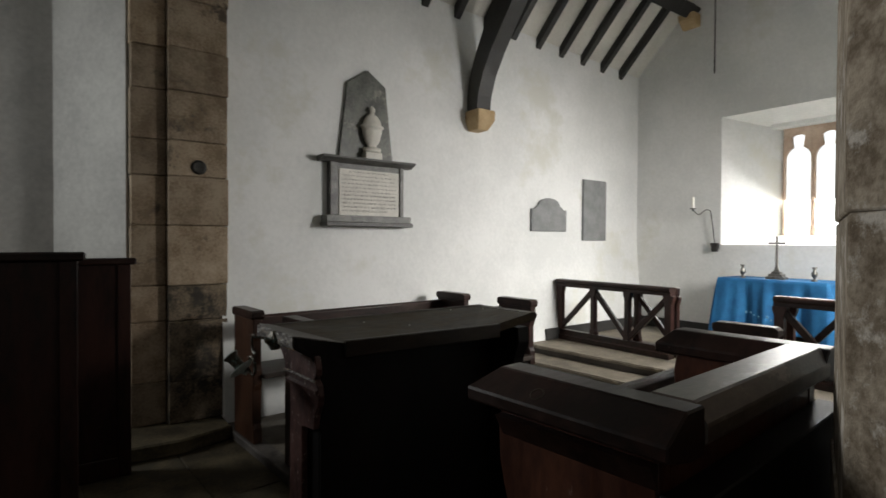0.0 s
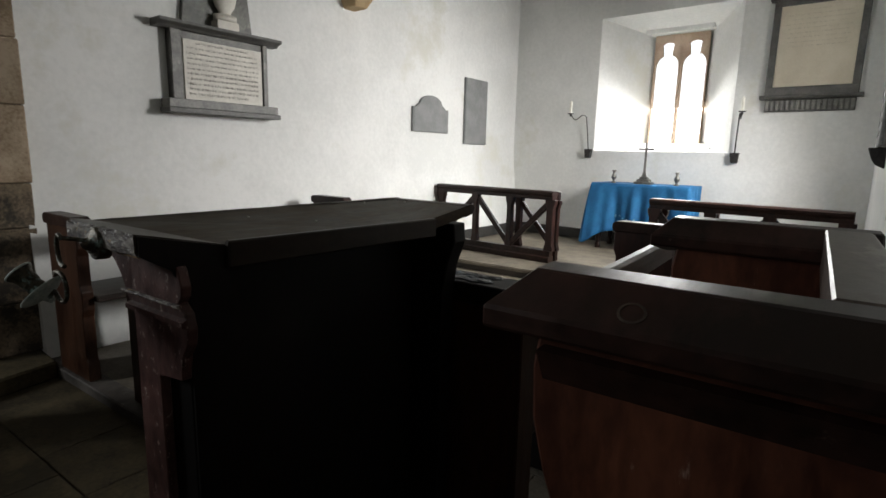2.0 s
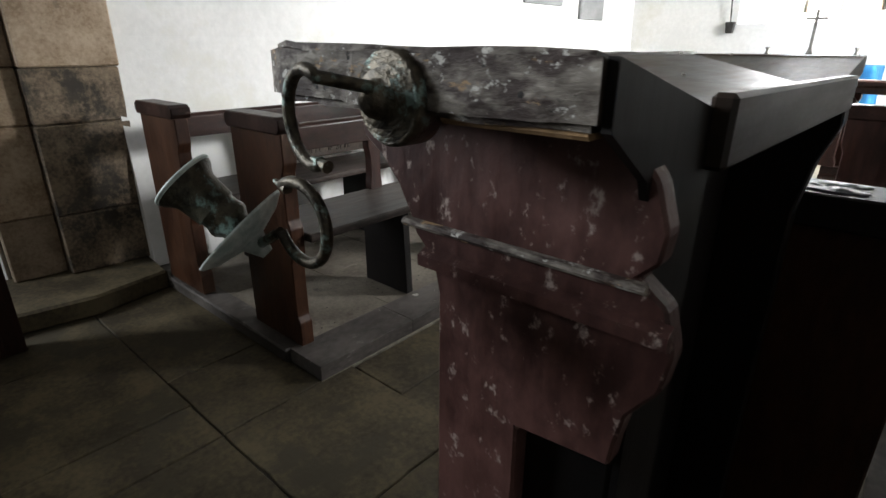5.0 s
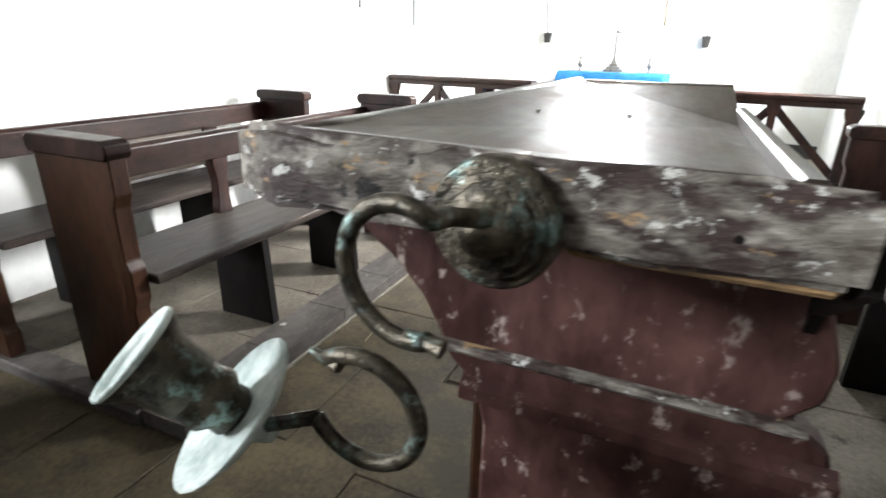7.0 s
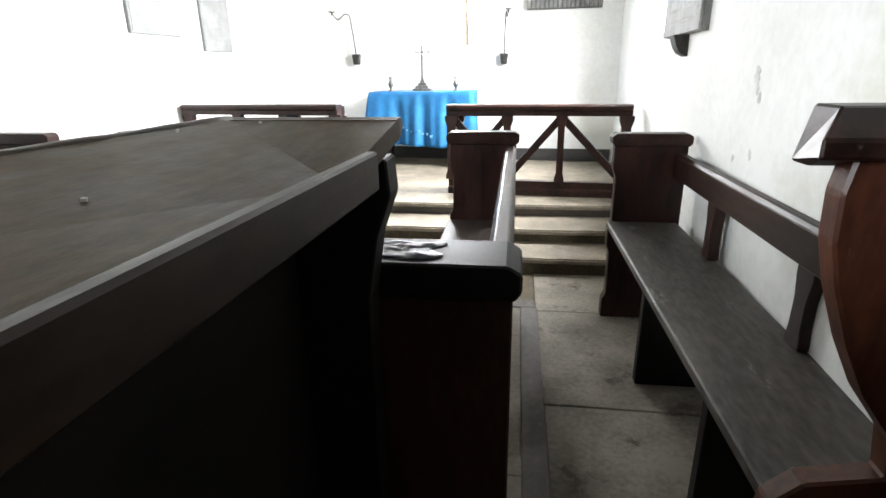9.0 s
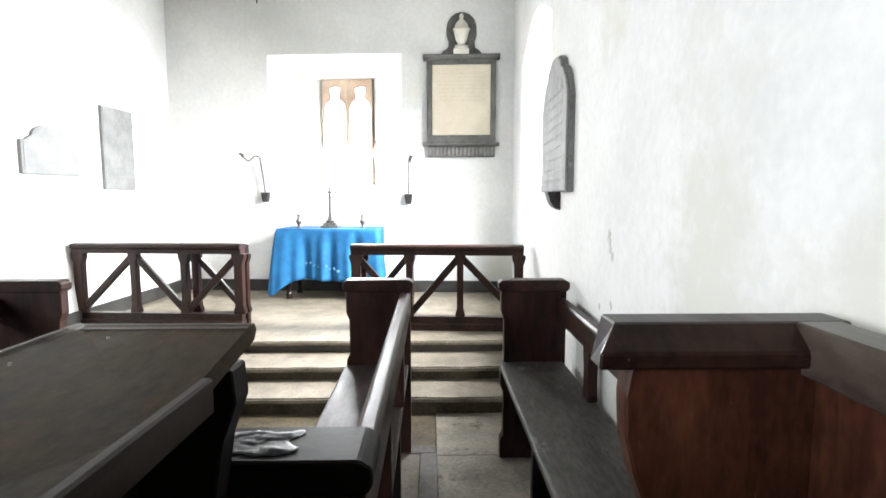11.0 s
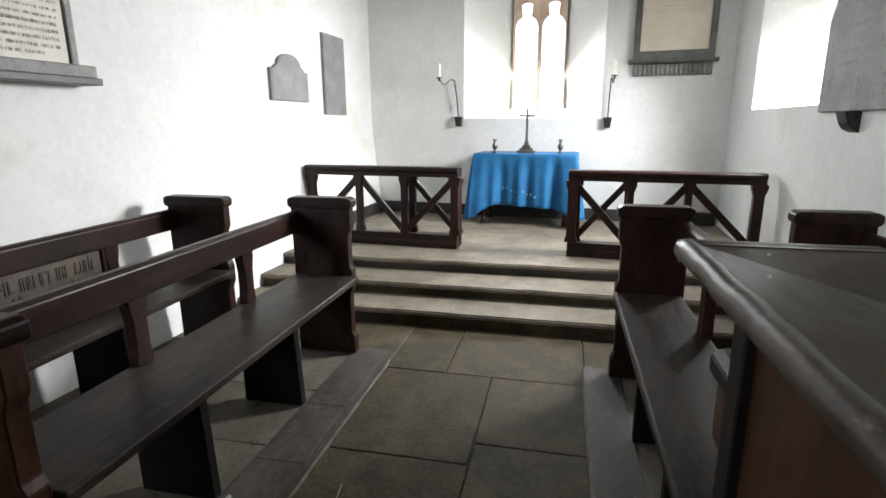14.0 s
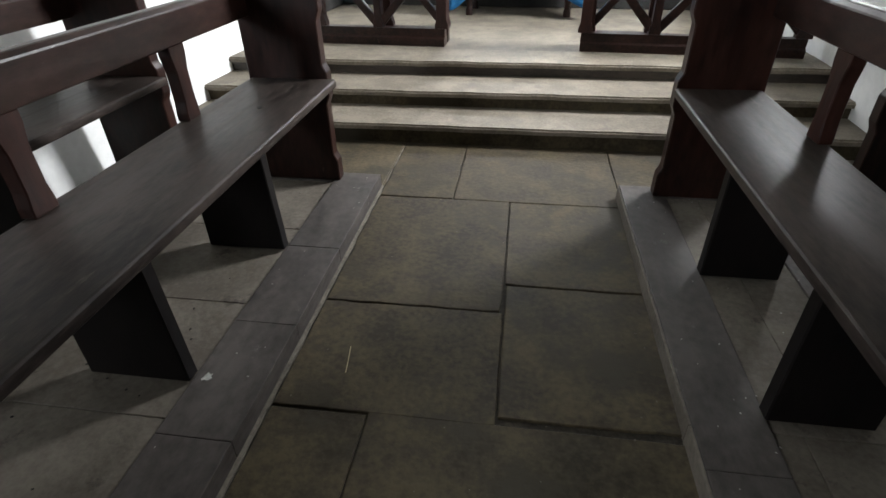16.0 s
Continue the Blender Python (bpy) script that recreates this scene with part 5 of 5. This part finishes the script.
nave_box(-3.45, -1.0, 0.745, 1.33, 0.05, "dark panelled box pew beside the arch pier", WOODZ)

# ---------------------------------------------------------------- stone piers


def pier_north():
    r = tagged(new("pier_north"), "weathered buff stone arch pier with dark damp stains", "pier", "", "structure")
    rnd = random.Random(4)
    z = 0.0
    part("plinth", prism([(-3.62, 0.55), (-3.58, 1.05), (-3.68, 1.40), (-4.6, 1.40), (-4.6, 0.55)], "z", 0.0, 0.10, 0.012), FLAG, r, "dark damp stone plinth")
    z = 0.10
    while z < 4.3:
        h = rnd.choice((0.26, 0.31, 0.36, 0.44))
        j = rnd.uniform(-0.006, 0.006)
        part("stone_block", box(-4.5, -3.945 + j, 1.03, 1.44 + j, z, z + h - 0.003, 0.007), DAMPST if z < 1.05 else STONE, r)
        h2 = h
        part("stone_block", box(-4.5, -4.02 - j, 0.80 + j, 1.028, z, z + h2 - 0.003, 0.007), STONE, r)
        z += h
    hole = Matrix.Translation((-3.944, 1.235, 1.98)) @ Matrix.Rotation(math.pi / 2, 4, "Y")
    part("socket", turned([(0.055, -0.03), (0.055, 0.004), (0.040, 0.010), (0.015, 0.007)], 9, m=hole), IRON, r, "dark filled socket hole")


def pier_south():
    r = tagged(new("pier_south"), "rough buff stone arch pier", "pier", "", "structure")
    rnd = random.Random(9)
    z = 0.0
    while z < 4.3:
        h = rnd.choice((0.28, 0.34, 0.40))
        j = rnd.uniform(-0.004, 0.004)
        part("stone_block", prism([(-0.060, 1.76), (-0.062 + j * 0.5, 1.678), (-0.056 + j, 1.545), (0.080 + j, 1.15), (0.22, 1.06), (0.5, 1.06), (0.5, 1.76)], "z", z, z + h - 0.001, 0.003), PIERR, r)
        z += h


pier_north()
pier_south()
carved_panel()

# ---------------------------------------------------------------- paving, last


def paving():
    f = tagged(new("floor"), "large worn grey-brown flagstones with dark open joints", "floor", "", "structure")
    f.matrix_world = ST
    rnd = random.Random(12)

    def slab(p0, p1, q0, q1, mat=FLAG):
        """One flagstone with slightly ragged edges."""
        g = 0.0015
        cs = [(p0 + g, q0 + g), (p1 - g, q0 + g), (p1 - g, q1 - g), (p0 + g, q1 - g)]
        ring = []
        for (ax, ay), (bx, by) in zip(cs, cs[1:] + cs[:1]):
            n = max(2, int(math.hypot(bx - ax, by - ay) / 0.06))
            for k in range(n):
                t = k / n
                chip = rnd.uniform(0.0, 0.0022) + (rnd.uniform(0.002, 0.007) if rnd.random() < 0.10 else 0.0)
                mx, my = (p0 + p1) / 2, (q0 + q1) / 2
                x, y = ax + (bx - ax) * t, ay + (by - ay) * t
                ring.append((x + chip * (1 if x < mx else -1), y + chip * (1 if y < my else -1)))
        z = rnd.uniform(-0.003, 0.001)
        bm = bmesh.new()
        top = [bm.verts.new((x + 0.003 * (1 if x < mx else -1), y + 0.003 * (1 if y < my else -1), z)) for x, y in ring]
        mid = [bm.verts.new((x, y, z - 0.003)) for x, y in ring]
        low = [bm.verts.new((x, y, -0.05)) for x, y in ring]
        bm.faces.new(top)
        for u, v in ((top, mid), (mid, low)):
            for k in range(len(u)):
                bm.faces.new((u[k], v[k], v[(k + 1) % len(u)], u[(k + 1) % len(u)]))
        bmesh.ops.recalc_face_normals(bm, faces=bm.faces)
        part("flagstone", bm, mat, f)

    for p0, p1, q0, q1 in ((-0.518, -0.168, -0.008, 0.66), (-0.168, 0.60, -0.015, 0.66), (-0.518, 0.096, -0.803, -0.008), (0.096, 0.60, -0.648, -0.015),
                           (-0.518, 0.103, -1.272, -0.803), (0.103, 0.60, -1.244, -0.648), (-0.518, -0.245, -1.80, -1.275), (-0.245, 0.60, -1.83, -1.262),
                           (-0.53, 0.05, -2.35, -1.80), (0.05, 0.60, -2.40, -1.83), (-0.53, -0.05, -2.95, -2.35), (-0.05, 0.60, -2.95, -2.40)):
        slab(p0, p1, q0, q1)
    for a, b in ((-2.1, -1.3), (-1.3, -0.518), (0.60, 1.17)):
        slab(a, b, 0.09, 0.66)
    slab(1.17, 1.95, 0.09, 0.66, AISLE)
    qs = [-2.9, -1.95, -0.78, 0.09]
    for a, b in zip(qs, qs[1:]):
        slab(1.17, 2.0, a, b, AISLE)
    y = -6.2
    row = 0
    while y < -2.0:
        d = (0.55, 0.7, 0.62)[row % 3]
        y1 = min(y + d, -1.95)
        x = -3.6 - 0.3 * (row % 2)
        while x < 5.0:
            w = rnd.uniform(0.6, 0.95)
            lo, hi = x, x + w
            if y1 > -2.95:
                # next to the stalls: only the parts beside platform and aisle
                if hi <= -0.53 or lo >= 2.0:
                    slab(lo, hi, y, y1)
                elif lo < -0.53:
                    slab(lo, -0.53, y, y1)
            else:
                slab(lo, hi, y, y1)
            x = hi
        y = y1
    for a, b in ((0.60, 1.17), (1.17, 2.0)):
        slab(a, b, -2.97, -2.9)


paving()


# ---------------------------------------------------------------- small marks and wear


def blot(name, centre, u, v, n, size, mat, parent=None, seed=0, label=""):
    """A thin irregular patch lying on a surface spanned by u and v."""
    rnd = random.Random(seed)
    c, u, v = Vector(centre), Vector(u).normalized(), Vector(v).normalized()
    w = u.cross(v)
    ring = []
    for i in range(n):
        a = 2 * math.pi * i / n
        r = size * rnd.uniform(0.55, 1.15)
        ring.append(c + r * math.cos(a) * u + r * 1.3 * math.sin(a) * v)
    bm = bmesh.new()
    top = [bm.verts.new(p + w * 0.0012) for p in ring]
    low = [bm.verts.new(p - w * 0.002) for p in ring]
    bm.faces.new(top)
    bm.faces.new(low[::-1])
    for i in range(n):
        bm.faces.new((low[i], low[(i + 1) % n], top[(i + 1) % n], top[i]))
    bmesh.ops.recalc_face_normals(bm, faces=bm.faces)
    return part(name, bm, mat, parent, label)


SCAR, KNOT, DROP, STALK = (3.106, 1.23, 3.054, 1.155), (-0.83, -0.40), (-0.698, -1.259), (-0.361, -1.03, -0.345, -1.138)
GREYP = material("bare_grey_plaster", (0.46, 0.45, 0.43), (0.66, 0.655, 0.63), 22.0, 0.95, 0.3, 90)
wall_s = bpy.data.objects["wall_south"]
for y, z, size, sd in ((SCAR[0], SCAR[1], 0.028, 1), (SCAR[0] - 0.02, SCAR[1] - 0.045, 0.016, 2), (SCAR[2], SCAR[3], 0.018, 3), (SCAR[0] - 0.05, SCAR[1] - 0.27, 0.016, 4), (SCAR[0] + 0.12, SCAR[1] - 0.31, 0.012, 5)):
    blot("plaster_scar", (sx(y) - 0.0005, y, z), (0, -1, 0), (0, 0, 1), 19, size, GREYP, wall_s, sd)
FLECK = material("pale_wax_spots", (0.30, 0.28, 0.25), (0.50, 0.48, 0.44), 40.0, 0.6, 0.0, 90)
desk = bpy.data.objects["reading_desk"]
for p, q, z, sd in ((0.70, -1.93, 1.1985, 21), (0.66, -2.05, 1.2005, 22), (0.75, -2.30, 1.1815, 23), (0.68, -2.42, 1.1935, 24)):
    blot("wax_spot", (p, q, z), (1, 0, -0.10), (0, 1, 0), 12, 0.0022, FLECK, desk, sd)
seat = [o for o in bpy.data.objects if o.name.startswith("pew") and o.parent is None][0]
blot("knot_hole", (KNOT[0] + 0.88, KNOT[1], 0.4755), (1, 0, 0), (0, 1, 0), 14, 0.010, BLACKW, seat, 61)
plat = bpy.data.objects["platform_north"]
blot("wax_spot", (DROP[0], DROP[1], 0.0635), (1, 0, 0), (0, 1, 0), 16, 0.013, FLECK, plat, 62)
STRAW = material("dry_straw", (0.40, 0.33, 0.18), (0.52, 0.44, 0.26), 20.0, 0.7, 0.1, 90)
tagged(part("straw", tube([ST @ Vector((STALK[0], STALK[1], 0.003)), ST @ Vector(((STALK[0] + STALK[2]) / 2 + 0.001, (STALK[1] + STALK[3]) / 2, 0.004)), ST @ Vector((STALK[2], STALK[3], 0.003))], 0.0012, 6), STRAW), "single dry straw lying on the flagstones", "straw")


def sheen_skin():
    """A crinkled skin added to give the pew end's worn top a bluish sheen."""
    rnd = random.Random(33)
    bm = bmesh.new()
    nu, nv = 26, 14
    grid = []
    for i in range(nu + 1):
        row = []
        for k in range(nv + 1):
            u, v = i / nu, k / nv
            p = Vector((0.725 + 0.19 * u, -1.834 + 0.088 * v, 0))
            edge = min(1.0, 5 * min(u, 1 - u, v, 1 - v) + 0.15)
            lift = abs(noise.noise(Vector((p.x * 28, p.y * 55, 3.0)))) * 0.007 + abs(noise.noise(Vector((p.x * 80, p.y * 90, 9.0)))) * 0.003
            wob = Vector((rnd.uniform(-1, 1), rnd.uniform(-1, 1), 0)) * 0.002
            row.append(bm.verts.new(p + wob + Vector((0.012 * math.sin(v * 9), 0.004 * math.sin(u * 14), lift * edge))))
        grid.append(row)
    for a, b in zip(grid, grid[1:]):
        for k in range(nv):
            bm.faces.new((a[k], b[k], b[k + 1], a[k + 1]))
    r = root("sheen_skin", stall(0, 0, 0.9775), "crinkled skin added on a pew end for its bluish sheen", "plastic film")
    sheet_ob = part("crumpled_sheet", bm, SHEEN, r, "", True)
    md = sheet_ob.modifiers.new("skin_thickness", "SOLIDIFY")
    md.thickness = 0.0006


# bluish glossy colour for the sheen on the worn pew end
SHEEN = material("bluish_sheen_skin", (0.018, 0.022, 0.028), (0.050, 0.062, 0.075), 30.0, 0.46, 0.2, 120, spec=0.6)
sheen_skin()

MORTAR = material("pale_lime_mortar", (0.085, 0.075, 0.058), (0.17, 0.15, 0.12), 14.0, 0.95, 0.4, 90)
floor_ob = bpy.data.objects["floor"]
rnd = random.Random(71)
bm = bmesh.new()
edge_a, edge_b = [], []
for i in range(73):
    q = -1.95 + 2.6 * i / 72
    edge_a.append(bm.verts.new((-0.5315, q, 0.001)))
    edge_b.append(bm.verts.new((-0.5195 + rnd.uniform(-0.004, 0.003), q, -0.001)))
low_a = [bm.verts.new((v.co.x, v.co.y, -0.03)) for v in edge_a]
low_b = [bm.verts.new((v.co.x, v.co.y, -0.03)) for v in edge_b]
for i in range(72):
    bm.faces.new((edge_a[i], edge_b[i], edge_b[i + 1], edge_a[i + 1]))
    bm.faces.new((edge_b[i], low_b[i], low_b[i + 1], edge_b[i + 1]))
    bm.faces.new((edge_a[i], edge_a[i + 1], low_a[i + 1], low_a[i]))
bmesh.ops.recalc_face_normals(bm, faces=bm.faces)
part("mortar_seam", bm, MORTAR, floor_ob, "pale lime mortar along the platform kerb")


def crumbs(name, p0, p1, q0, q1, z, count, size, mat, seed, label):
    """Scattered flakes of dirt and plaster."""
    rnd = random.Random(seed)
    bm = bmesh.new()
    for _ in range(count):
        p, q, a = rnd.uniform(p0, p1), rnd.uniform(q0, q1), rnd.uniform(0, 6.3)
        w, d, h = size * rnd.uniform(0.5, 1.5), size * rnd.uniform(0.4, 0.9), size * rnd.uniform(0.2, 0.5)
        m = ST @ Matrix.Translation((p, q, z + h * 0.45)) @ Matrix.Rotation(a, 4, "Z") @ Matrix.Diagonal((w, d, h, 1))
        bmesh.ops.create_icosphere(bm, subdivisions=1, radius=0.5, matrix=m)
    tagged(part(name, bm, mat), label, "debris", "", "stuff")


crumbs("dirt_crumbs", -1.45, -0.72, -1.8, 0.0, 0.0565, 60, 0.009, BLACKW, 81, "dark crumbs of dirt on the pew platform")
crumbs("plaster_flakes", -0.5, 0.58, -1.6, 0.6, 0.0, 46, 0.006, MORTAR, 82, "pale plaster flakes scattered on the flagstones")
crumbs("plaster_flakes", 0.62, 1.1, -1.7, 0.05, 0.0635, 30, 0.006, FLECK, 83, "pale plaster flakes scattered on the pew platform")
crumbs("plaster_flakes", -0.73, -0.54, -1.7, 0.05, 0.0635, 16, 0.005, FLECK, 84, "pale plaster flakes scattered on the platform kerb")

cloth = bpy.data.objects["altar_cloth"]
rnd = random.Random(44)
for k in range(9):
    u = -0.20 + 0.042 * k
    blot("stain", (u, -0.306 + 0.012 * math.sin(k * 1.9), -0.34 - 0.010 * k + rnd.uniform(-0.012, 0.012)), (1, 0, 0), (0, 0, 1), 11, rnd.uniform(0.008, 0.018), BLUEF, cloth, 90 + k)
